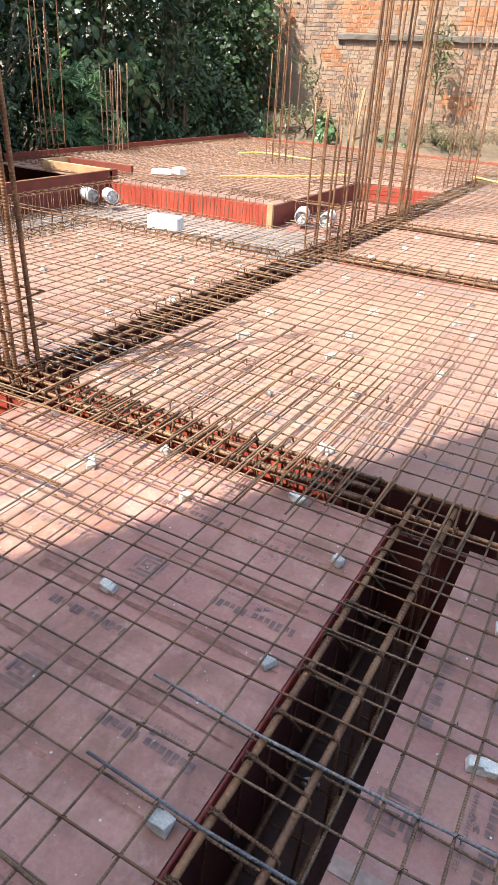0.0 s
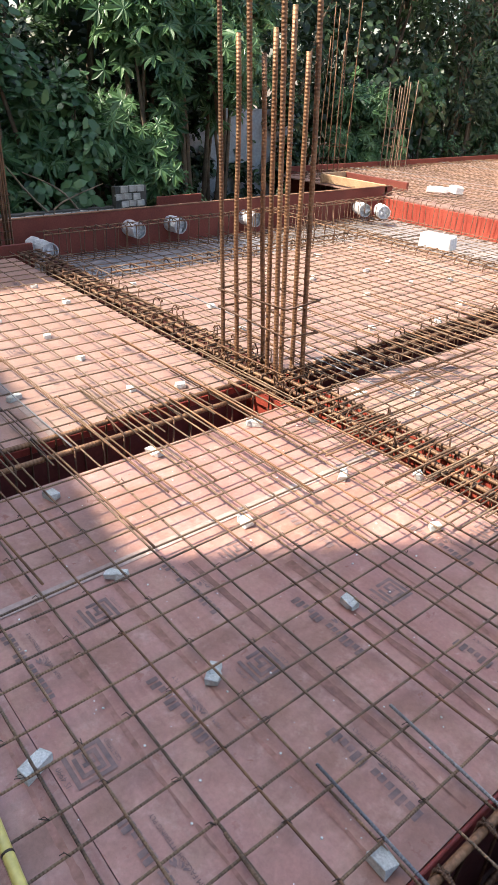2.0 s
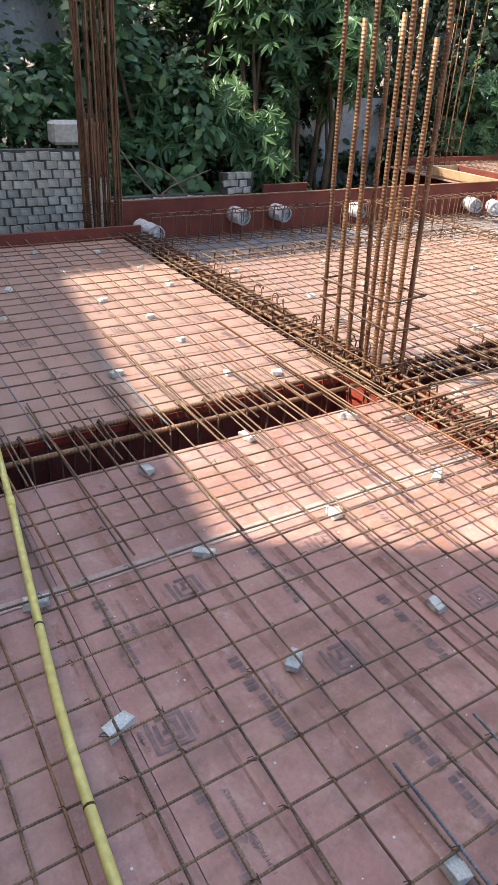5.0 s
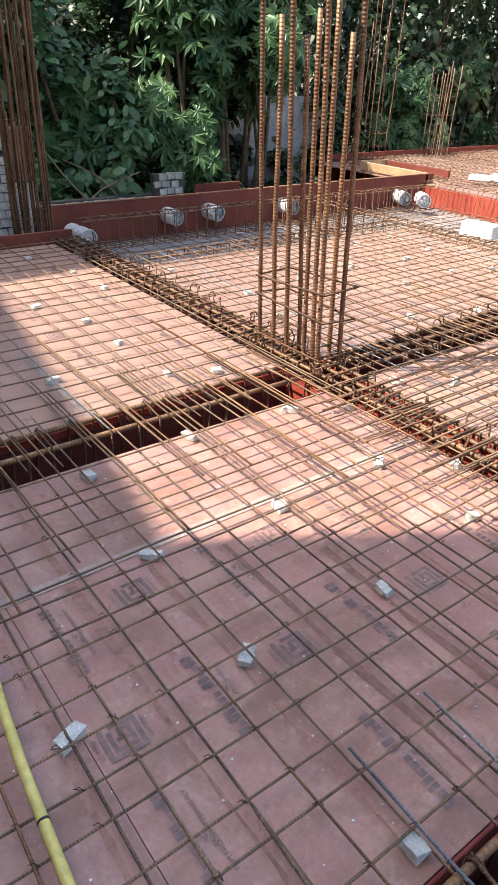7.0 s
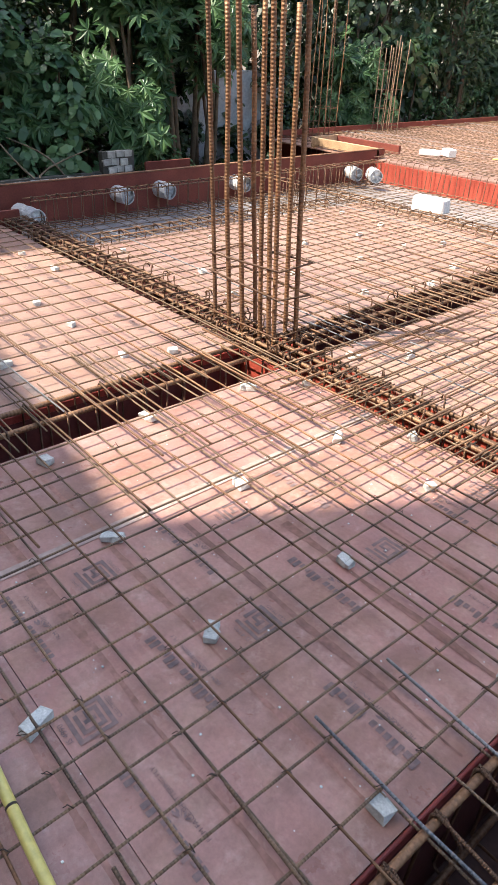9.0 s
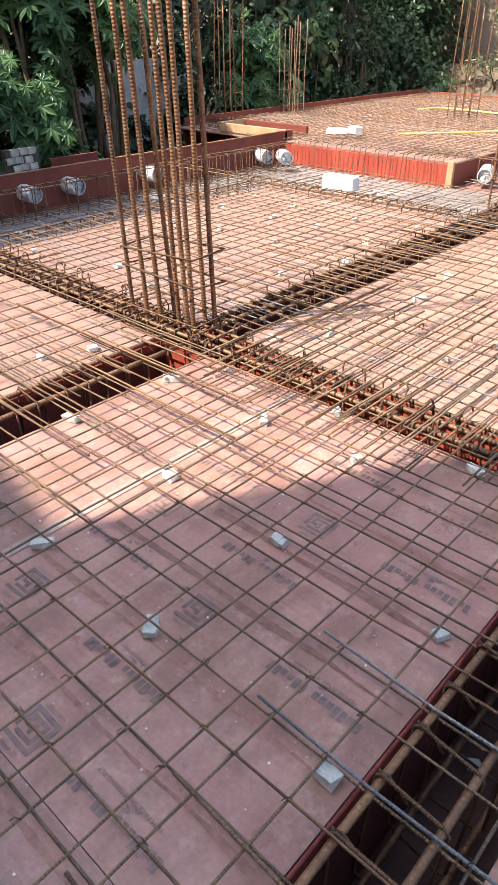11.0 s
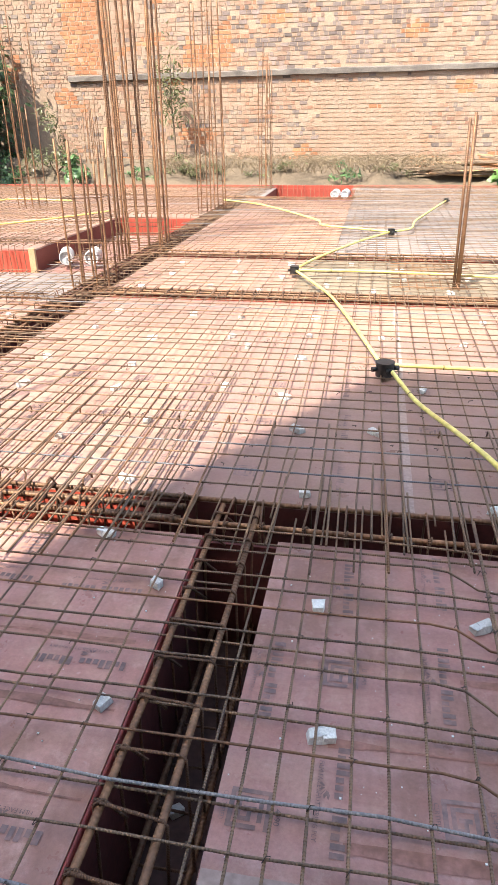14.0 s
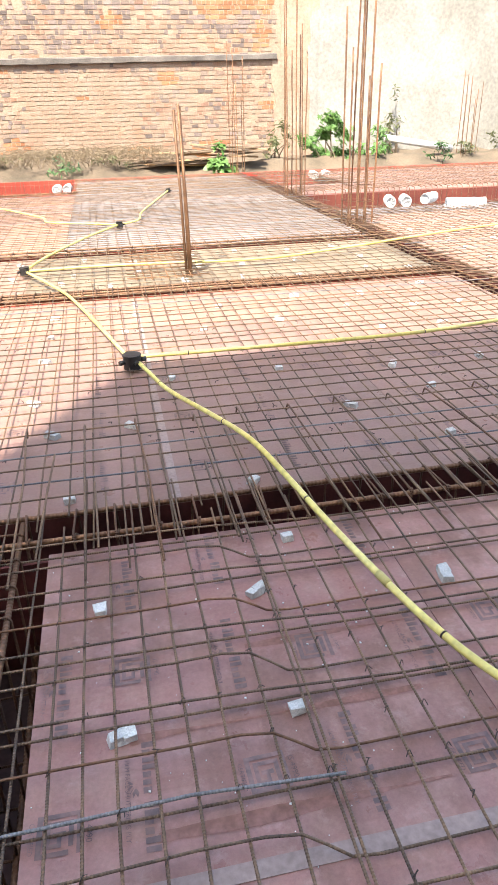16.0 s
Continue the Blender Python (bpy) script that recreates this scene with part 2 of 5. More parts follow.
def thing(name, at=(0, 0, 0), label="", category="", group="", kind=""):
    ob = new(name)
    ob.empty_display_size = 0.1
    ob.location = at
    return tagged(ob, label, category, group, kind)


def add_box(bm, x0, x1, y0, y1, z0, z1, bevel=0.0):
    vs = [bm.verts.new(p) for p in ((x0, y0, z0), (x1, y0, z0), (x1, y1, z0), (x0, y1, z0), (x0, y0, z1), (x1, y0, z1), (x1, y1, z1), (x0, y1, z1))]
    fs = [bm.faces.new([vs[i] for i in f]) for f in ((3, 2, 1, 0), (4, 5, 6, 7), (0, 1, 5, 4), (1, 2, 6, 5), (2, 3, 7, 6), (3, 0, 4, 7))]
    if bevel:
        es = {e for f in fs for e in f.edges}
        bmesh.ops.bevel(bm, geom=list(es), offset=bevel, segments=1, affect="EDGES")
    return vs


def box(x0, x1, y0, y1, z0, z1, bevel=0.0):
    bm = bmesh.new()
    add_box(bm, x0, x1, y0, y1, z0, z1, bevel)
    return bm


def add_tube(bm, pts, r, sides=6, closed=False, cap=True, r_end=None):
    """A round bar along points, with a UV that runs along it in metres."""
    uv = bm.loops.layers.uv.verify()
    pts = [Vector(p) for p in pts]
    n = len(pts)
    rings, along, total = [], [], 0.0
    up = None
    for i, p in enumerate(pts):
        a = pts[(i - 1) % n] if (i or closed) else p
        b = pts[(i + 1) % n] if (i < n - 1 or closed) else p
        d = (b - a).normalized()
        if up is None:
            up = Vector((0, 0, 1)) if abs(d.z) < 0.9 else Vector((1, 0, 0))
        s = d.cross(up).normalized()
        up = s.cross(d).normalized()
        rr = r if r_end is None else r + (r_end - r) * i / (n - 1)
        rings.append([bm.verts.new(p + (s * math.cos(k * 2 * math.pi / sides) + up * math.sin(k * 2 * math.pi / sides)) * rr) for k in range(sides)])
        if i:
            total += (p - pts[i - 1]).length
        along.append(total)
    m = n if closed else n - 1
    for i in range(m):
        j = (i + 1) % n
        for k in range(sides):
            l = (k + 1) % sides
            f = bm.faces.new((rings[i][k], rings[i][l], rings[j][l], rings[j][k]))
            f.smooth = True
            aj = along[j] if j else total + (pts[0] - pts[-1]).length
            for loop, c in zip(f.loops, ((along[i], k), (along[i], k + 1), (aj, k + 1), (aj, k))):
                loop[uv].uv = (c[0], c[1] * r * 6.28 / sides)
    if cap and not closed:
        bm.faces.new(rings[0][::-1])
        bm.faces.new(rings[-1])


def tube(pts, r, sides=6, closed=False):
    bm = bmesh.new()
    add_tube(bm, pts, r, sides, closed)
    return bm


def wobbly(p, q, step=0.45, sag=0.004, seed=0):
    """Points from p to q with the slight waviness of a hand-laid bar."""
    p, q = Vector(p), Vector(q)
    n = max(2, int((q - p).length / step) + 1)
    rnd = random.Random(seed)
    out = []
    for i in range(n + 1):
        c = p.lerp(q, i / n)
        c.x += rnd.uniform(-sag, sag) if abs(q.x - p.x) < abs(q.y - p.y) else 0
        c.y += rnd.uniform(-sag, sag) if abs(q.x - p.x) >= abs(q.y - p.y) else 0
        c.z += rnd.uniform(-sag, sag) * 0.5
        out.append(c)
    return out


# ---- plan (metres; z = 0 is the top of the shuttering deck) ----
EDGE_LEFT, EDGE_FAR, EDGE_RIGHT, EDGE_NEAR = -6.75, 15.8, 12.0, -2.6
BX0, BX1 = -2.74, -2.42        # beam along y on the left column line
NX0, NX1 = -0.588, -0.298      # near beam along y
RX0, RX1 = 3.08, 3.36          # beam along y on the right column line
AY0, AY1 = 2.12, 2.385         # near cross beam
FY0, FY1 = 5.67, 5.93          # second cross beam
GY0, GY1 = 7.58, 7.84          # third cross beam
PIT = -0.28

ground = tagged(new("ground", mesh_from("ground", box(-300, 300, -300, 300, -0.9, -0.75), SOIL)), "dry brown soil and dust around the slab", "ground", kind="structure")

deck = thing("deck", (0, 0, 0), "red film-faced plywood shuttering deck, dusty and scuffed", "shuttering deck", kind="structure")


def ply_sheets(x0, x1, y0, y1, z, long_axis="y", start=None, mat=PLY, w=1.22, l=2.44, parent=deck):
    """Sheets laid edge to edge over a bay, cut at its edges."""
    def cuts(a, b, first, step):
        out = [a]
        c = first if first is not None else a + step
        while c > a + step:
            c -= step
        while c < b - 0.05:
            if c > a + 0.05:
                out.append(c)
            c += step
        return out + [b]
    sx, sy = (l, w) if long_axis == "x" else (w, l)
    fx, fy = start or (None, None)
    for xa, xb in zip(*(lambda c: (c, c[1:]))(cuts(x0, x1, fx, sx))):
        for ya, yb in zip(*(lambda c: (c, c[1:]))(cuts(y0, y1, fy, sy))):
            dz = random.uniform(-0.0012, 0.0012)
            cx, cy = (xa + xb) / 2, (ya + yb) / 2
            s = part("ply_sheet", box(xa + 0.0012 - cx, xb - 0.0012 - cx, ya + 0.0012 - cy, yb - 0.0012 - cy, -0.018, 0), mat, parent)
            s.location = (cx, cy, z + dz)


# bays at deck level
ply_sheets(BX1, NX0, EDGE_NEAR, AY0, 0, "y", (-1.83, 0.3))
ply_sheets(NX1, 3.08, EDGE_NEAR, AY0, 0, "x", (0.9, 0.87))
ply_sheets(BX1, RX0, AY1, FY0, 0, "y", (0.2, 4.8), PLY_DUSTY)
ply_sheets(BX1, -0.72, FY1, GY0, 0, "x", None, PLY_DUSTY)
ply_sheets(-0.72, RX0, FY1, GY0, 0, "x", (0.5, None), PLY_PALE)
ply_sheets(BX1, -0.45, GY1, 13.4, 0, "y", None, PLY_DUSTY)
ply_sheets(-0.45, RX0, GY1, 11.2, 0, "x", None, PLY_GREY)
ply_sheets(-0.45, RX0, 11.2, EDGE_FAR, 0, "x", None, PLY_GREY)
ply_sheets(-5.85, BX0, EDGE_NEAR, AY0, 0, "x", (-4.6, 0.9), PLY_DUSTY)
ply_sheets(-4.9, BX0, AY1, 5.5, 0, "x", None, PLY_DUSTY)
# left sunk floor: its bluish shade is in the sheet colour
ply_sheets(EDGE_LEFT, -4.9, AY1, 5.5, PIT, "y", None, PLY_COOL)
ply_sheets(EDGE_LEFT, BX0, 5.5, 7.9, PIT, "x", None, PLY_GREY)
ply_sheets(-4.1, BX0, 7.9, 10.85, PIT, "y")
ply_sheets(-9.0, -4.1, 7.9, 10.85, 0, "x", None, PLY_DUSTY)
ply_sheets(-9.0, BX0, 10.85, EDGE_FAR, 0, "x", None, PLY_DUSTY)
ply_sheets(BX0, -2.2, 13.4, EDGE_FAR, 0, "y", None, PLY_GREY)
ply_sheets(-2.2, -0.45, 13.4, EDGE_FAR, PIT, "x", None, PLY_GREY)
ply_sheets(RX1, EDGE_RIGHT, EDGE_NEAR, AY0, 0, "x")
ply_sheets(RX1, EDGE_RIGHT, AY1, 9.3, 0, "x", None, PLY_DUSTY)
ply_sheets(RX1, EDGE_RIGHT, 9.3, 11.9, PIT, "x", None, PLY_COOL)
ply_sheets(RX1, EDGE_RIGHT, 11.9, 13.4, 0, "x")
ply_sheets(RX1, 4.8, 13.4, EDGE_FAR, PIT, "x", None, PLY_COOL)
ply_sheets(4.8, EDGE_RIGHT, 13.4, EDGE_FAR, 0, "x")


def board(x0, x1, y0, y1, z0, z1, mat=PLY_SIDE, label="red plywood edge board standing along the slab", name="edge_board"):
    return tagged(new(name, mesh_from(name, box(x0, x1, y0, y1, z0, z1, 0.003), mat)), label, "edge board", "edge boards")


def trough(axis, a0, a1, b0, b1, depth=0.52, mat=PLY_SHADED):
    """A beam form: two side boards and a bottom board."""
    t = thing("beam_form", (0, 0, 0), "red plywood beam form sunk between the deck sheets, shade put into its colour", "beam form", "beam forms")
    # the bottom board always takes the shade-darkened colour, the sides take mat
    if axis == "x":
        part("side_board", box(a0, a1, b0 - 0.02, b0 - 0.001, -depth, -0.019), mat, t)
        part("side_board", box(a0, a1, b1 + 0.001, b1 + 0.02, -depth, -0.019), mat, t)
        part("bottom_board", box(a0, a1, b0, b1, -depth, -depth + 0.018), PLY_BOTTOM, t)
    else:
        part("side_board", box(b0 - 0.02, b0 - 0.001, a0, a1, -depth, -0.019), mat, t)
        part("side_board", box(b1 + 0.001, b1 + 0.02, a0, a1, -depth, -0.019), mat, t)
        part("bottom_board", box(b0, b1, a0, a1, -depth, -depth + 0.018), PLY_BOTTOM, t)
    return t


def lip(x0, x1, y0, y1):
    board(x0, x1, y0, y1, -0.035, 0.0015, PLY_LIP, "dark red raw edge of the deck along a beam form", "deck_edge_strip")


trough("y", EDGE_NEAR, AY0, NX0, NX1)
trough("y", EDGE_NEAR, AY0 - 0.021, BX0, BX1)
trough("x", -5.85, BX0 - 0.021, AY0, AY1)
# sunlit stretch of the cross beam, lit by its brighter red colour
trough("x", BX0, -0.95, AY0, AY1, mat=PLY_RED)
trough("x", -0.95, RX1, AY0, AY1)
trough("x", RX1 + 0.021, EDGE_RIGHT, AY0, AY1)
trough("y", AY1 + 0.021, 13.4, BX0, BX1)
# the far sides here face the sun, so the red carries the sunlight
trough("x", BX1 + 0.021, RX0 - 0.021, FY0, FY1, mat=PLY_RED)
trough("x", BX1 + 0.021, RX0 - 0.021, GY0, GY1, mat=PLY_RED)
trough("y", AY1 + 0.021, EDGE_FAR, RX0, RX1)
trough("y", EDGE_NEAR, AY0 - 0.021, RX0, RX1)


lip(NX0 + 0.001, NX0 + 0.011, EDGE_NEAR, AY0 - 0.002)
lip(BX0 + 0.001, BX0 + 0.012, EDGE_NEAR, AY0 - 0.03)

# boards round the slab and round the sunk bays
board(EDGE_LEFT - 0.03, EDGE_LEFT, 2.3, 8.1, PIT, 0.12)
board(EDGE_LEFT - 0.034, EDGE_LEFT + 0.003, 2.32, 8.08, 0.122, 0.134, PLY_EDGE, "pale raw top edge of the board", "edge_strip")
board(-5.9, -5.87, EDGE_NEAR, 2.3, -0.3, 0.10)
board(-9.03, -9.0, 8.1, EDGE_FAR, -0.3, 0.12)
board(-9.0, EDGE_RIGHT, EDGE_FAR, EDGE_FAR + 0.03, -0.3, 0.055, PLY_RED)
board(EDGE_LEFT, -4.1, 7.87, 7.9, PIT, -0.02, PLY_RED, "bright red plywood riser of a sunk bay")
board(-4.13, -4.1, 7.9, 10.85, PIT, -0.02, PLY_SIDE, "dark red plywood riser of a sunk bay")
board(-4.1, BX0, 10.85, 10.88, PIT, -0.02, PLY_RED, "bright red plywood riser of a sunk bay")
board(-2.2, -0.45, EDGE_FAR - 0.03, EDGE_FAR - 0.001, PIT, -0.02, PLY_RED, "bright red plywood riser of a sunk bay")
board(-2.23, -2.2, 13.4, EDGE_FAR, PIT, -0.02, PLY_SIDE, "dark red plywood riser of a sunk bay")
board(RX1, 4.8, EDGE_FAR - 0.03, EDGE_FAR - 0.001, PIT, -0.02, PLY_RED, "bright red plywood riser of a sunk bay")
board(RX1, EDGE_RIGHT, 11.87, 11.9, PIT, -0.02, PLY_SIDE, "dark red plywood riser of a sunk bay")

# far brick wall (base form; the bricks come last)
WALL_Y = 19.5
wall_back = tagged(new("wall_north", mesh_from("wall_north", box(-14, 6.0, WALL_Y + 0.012, WALL_Y + 0.4, -0.75, 9.5), MORTAR)), "tall old brick wall with crumbling lime mortar", "wall", kind="structure")
wall_plaster = tagged(new("wall_plastered", mesh_from("wall_plastered", box(6.0, 18, WALL_Y - 0.028, WALL_Y + 0.4, -0.75, 9.5), PLASTER_WHITE)), "pale stained plastered wall beyond the slab", "wall", kind="structure")

# the neighbouring house behind the camera, whose roofline throws the shade over the near bays
HOUSE_Y = -3.4
def roof_at(x, y):
    k = (y - HOUSE_Y) / SUN_DIR.y
    return (x - SUN_DIR.x * k, -SUN_DIR.z * k)
# raised left end stands in for something tall that shades the left sunk bay
house_outline = [roof_at(*p) for p in ((-17.0, 7.0), (-9.0, 5.5), (-5.15, 4.6), (-4.95, 1.31), (-1.83, 0.86), (0.06, 4.0), (3.0, 4.22), (12.0, 4.6))]
_bm = bmesh.new()
_low = [(house_outline[0][0], -0.75)] + house_outline + [(house_outline[-1][0], -0.75)]
_f = _bm.faces.new([_bm.verts.new((x, HOUSE_Y, z)) for x, z in _low])
_e = bmesh.ops.extrude_face_region(_bm, geom=[_f])
bmesh.ops.translate(_bm, vec=(0, -6.0, 0), verts=[v for v in _e["geom"] if isinstance(v, bmesh.types.BMVert)])
bmesh.ops.recalc_face_normals(_bm, faces=_bm.faces)
tagged(new("wall_house", mesh_from("wall_house", _bm, PLASTER)), "plain plastered side of the neighbouring house", "wall", kind="structure")


# ---- reinforcement ----
def bar_at(parent, p, q, r, mat, sag=0.004, step=0.5, sides=6, name="bar", label=""):
    return part(name, tube(wobbly(p, q, step, sag, random.random()), r, sides), mat, parent, label)


def mat_of_bars(x0, x1, y0, y1, z=0.0, dx=0.135, dy=0.135, xs=None, ys=None, r=0.0039, over=0.16, near=False, lap=(1.0, 1.0), sag=0.005, label="rusty steel reinforcement mat laid on cover blocks over the deck"):
    """Bars both ways over one bay, with ragged ends that reach over the beams."""
    t = thing("reinforcement_mat", ((x0 + x1) / 2, (y0 + y1) / 2, z), label, "rebar mat", "reinforcement mats")
    ox, oy = (x0 + x1) / 2, (y0 + y1) / 2
    if xs is None:
        n = int((x1 - x0) / dx)
        xs = [x0 + 0.06 + i * (x1 - x0 - 0.1) / n + random.gauss(0, 0.010) for i in range(n + 1)]
    if ys is None:
        n = int((y1 - y0) / dy)
        ys = [y0 + 0.06 + i * (y1 - y0 - 0.1) / n + random.gauss(0, 0.010) for i in range(n + 1)]
    for x in xs:
        a, b = y0 - random.uniform(0.3, 1.6) * over, y1 + random.uniform(0.3, 1.6) * over
        k = random.gauss(0, 0.008)
        bar_at(t, (x - ox - k, a - oy, 0.041), (x - ox + k, b - oy, 0.041), r, BAR, sag)
    for i, y in enumerate(ys):
        zx = 0.031 if near and i % 2 else 0.0505
        a, b = x0 - random.uniform(0.3, 1.6) * over * lap[0], x1 + random.uniform(0.3, 1.6) * over * lap[1]
        k = random.gauss(0, 0.008)
        bar_at(t, (a - ox, y - oy - k, 0.051), (b - ox, y - oy + k, zx), r, BAR_NEW if random.random() < 0.08 else BAR, sag)
    return t, xs, ys


def spaced(a, b, step, jitter=0.008):
    out, c = [], a
    while c < b:
        out.append(c + random.gauss(0, jitter))
        c += step
    return out


# near bay, left of the near beam
near_xs = [-2.34, -2.20, -2.13, -2.0, -1.92, -1.783, -1.717, -1.58, -1.505, -1.368, -1.26, -1.136, -1.042, -0.912, -0.816, -0.665]
near_ys = spaced(-1.1, 0.30, 0.132) + [0.37, 0.50, 0.63, 0.765, 0.902, 1.031, 1.165, 1.305, 1.444, 1.569, 1.683, 1.839, 1.969, 2.10]
mat_of_bars(BX1, NX0, -0.9, AY0, 0, xs=near_xs, ys=[], over=0.20)
# bay right of the near beam
right_xs = [-0.327, -0.237, -0.156, -0.076, 0.017, 0.093, 0.19, 0.298, 0.404, 0.418, 0.50, 0.60, 0.70, 0.83, 0.95, 1.08, 1.20, 1.34, 1.46, 1.60, 1.75, 1.90, 2.05, 2.2, 2.4, 2.6, 2.8]
mat_of_bars(NX1, RX0, -0.5, AY0, 0, xs=right_xs, ys=[], over=0.30)
# middle bays
mat_of_bars(BX1, RX0, AY1, FY0, 0, dx=0.107, dy=0.125, over=0.3)
mat_of_bars(BX1, RX0, FY1, GY0, 0, dx=0.14, dy=0.15, over=0.3)
mat_of_bars(BX1, RX0, GY1, 10.9, 0, dx=0.12, dy=0.13, over=0.3)
mat_of_bars(BX1, RX0, 10.9, 13.3, 0, dx=0.12, dy=0.12, over=0.2)
mat_of_bars(-2.70, -2.25, 13.5, EDGE_FAR - 0.1, 0, dx=0.11, dy=0.12, over=0.05)
mat_of_bars(-0.45, RX0, 13.3, EDGE_FAR - 0.05, 0, dx=0.12, dy=0.10, over=0.05)
# left bays
mat_of_bars(-5.8, BX0, -1.2, AY0, 0, dx=0.14, dy=0.135, over=0.3)
mat_of_bars(-4.9, BX0, AY1, 5.5, 0, dx=0.125, dy=0.115, over=0.3)
mat_of_bars(EDGE_LEFT + 0.1, -4.95, AY1 + 0.1, 5.4, PIT + 0.01, dx=0.16, dy=0.15, over=0.05, label="steel mat in the sunk bay beside the edge board")
mat_of_bars(EDGE_LEFT + 0.1, BX0 - 0.1, 5.6, 7.75, PIT + 0.01, dx=0.16, dy=0.15, over=0.05, label="steel mat in the sunk bay beside the red riser")
mat_of_bars(-4.0, BX0 - 0.05, 8.0, 10.75, PIT + 0.01, dx=0.15, dy=0.15, over=0.05, label="steel mat in the sunk bay beside the red riser")
mat_of_bars(-8.9, -4.1, 7.95, 10.85, 0, dx=0.12, dy=0.11, over=0.1)
mat_of_bars(-8.9, BX0, 10.9, EDGE_FAR - 0.1, 0, dx=0.12, dy=0.12, over=0.05)
# right bays
mat_of_bars(RX1, 8.0, AY1, 9.3, 0, dx=0.13, dy=0.13, over=0.25)
mat_of_bars(RX1, 8.5, 9.4, 11.8, PIT + 0.01, dx=0.16, dy=0.17, over=0.05, label="steel mat in the sunk bay beside the red riser")
mat_of_bars(RX1, 11.5, 11.9, EDGE_FAR - 0.1, 0, dx=0.13, dy=0.12, over=0.05)

# extra short bars laid over the supports, a few of them fresh blue-grey steel
extra = thing("top_bars", (0, 0, 0), "loose extra top bars tied over the beams, some fresh blue-grey", "rebar")
for i in range(22):                                     # short bars across the near cross beam
    x = -0.3 + i * 0.16 + random.uniform(-0.03, 0.03)
    a, b = AY0 - random.uniform(0.02, 0.16), AY1 + random.uniform(0.08, 0.5)
    bar_at(extra, (x, a, 0.062), (x + random.uniform(-0.03, 0.03), b, 0.062), 0.0048, BAR, 0.003)
for i in range(22):                                     # top bars whose far ends are bent down
    x = -2.22 + i * 0.258 + random.uniform(-0.02, 0.02)
    a, b = AY0 - random.uniform(0.05, 0.30), 3.105 + random.uniform(-0.025, 0.025)
    q = x - random.uniform(0.0, 0.05)
    part("bar", tube([(x, a, 0.062), (x - 0.01, 2.6, 0.064), (q, b - 0.03, 0.063), (q, b - 0.006, 0.060), (q, b + 0.002, 0.048), (q - 0.004, b + 0.006, 0.018)], 0.0048, 6), BAR_RUST if i % 3 == 0 else BAR, extra)
for i in range(17):                                     # closer bars towards the left column line
    x = -2.35 + i * 0.095 + random.uniform(-0.02, 0.02)
    a, b = AY0 - random.uniform(0.05, 0.32), AY1 + random.uniform(0.4, 1.5)
    bar_at(extra, (x, a, 0.062), (x + random.uniform(-0.03, 0.03), b, 0.062), 0.0048, BAR_RUST if i % 3 else BAR, 0.003)
for i in range(26):                                     # short bars across the left beam
    y = -0.4 + i * 0.22 + random.uniform(-0.03, 0.03)
    if AY0 - 0.05 < y < AY1 + 0.05:
        continue
    bar_at(extra, (BX0 - random.uniform(0.2, 0.9), y, 0.063), (BX1 + (random.uniform(0.2, 0.9) if y < AY0 else random.uniform(0.1, 0.4)), y + random.uniform(-0.03, 0.03), 0.063), 0.0048, BAR_RUST, 0.003)
# long bars from the left beam over the near beam; every other one is cranked down beyond it
for i, y in enumerate(near_ys):
    x0_ = BX0 - random.uniform(0.1, 0.5)
    xs_ = [x0_, -2.2, -1.8, -1.35, -0.9, -0.55, -0.2, 0.08]
    pts = [(x, y + random.uniform(-0.005, 0.005), 0.0505 + random.uniform(-0.002, 0.002)) for x in xs_]
    late = i % 2 == 0 and y < 1.2                        # begins beside the near beam
    if late:
        pts = [(-0.87 + random.uniform(-0.02, 0.02), y + 0.01, 0.054)] + pts[5:]
    if i % 2:
        d = random.uniform(0.055, 0.075)
        pts += [(0.22, y, 0.054), (0.30, y - d * 0.12, 0.048), (0.35, y - d * 0.55, 0.036), (0.395, y - d, 0.024), (0.46, y - d - 0.004, 0.018), (0.8, y - d, 0.016), (2.4, y - d - 0.02, 0.016)]
    else:
        pts += [(0.3, y - 0.01, 0.05), (0.7, y - 0.02, 0.032), (1.5, y - 0.02, 0.028), (2.4, y - 0.03, 0.028)]
    if late and 0.6 < y < 1.1:
        pts = [p for p in pts if p[0] < 0.44] + [(0.44, y - 0.015, 0.045)]
    part("bar", tube(pts, 0.0047 if late else 0.0039, 6), BAR_NEW if late and y > 0.6 else BAR_RUST if i % 4 == 1 else BAR, extra)


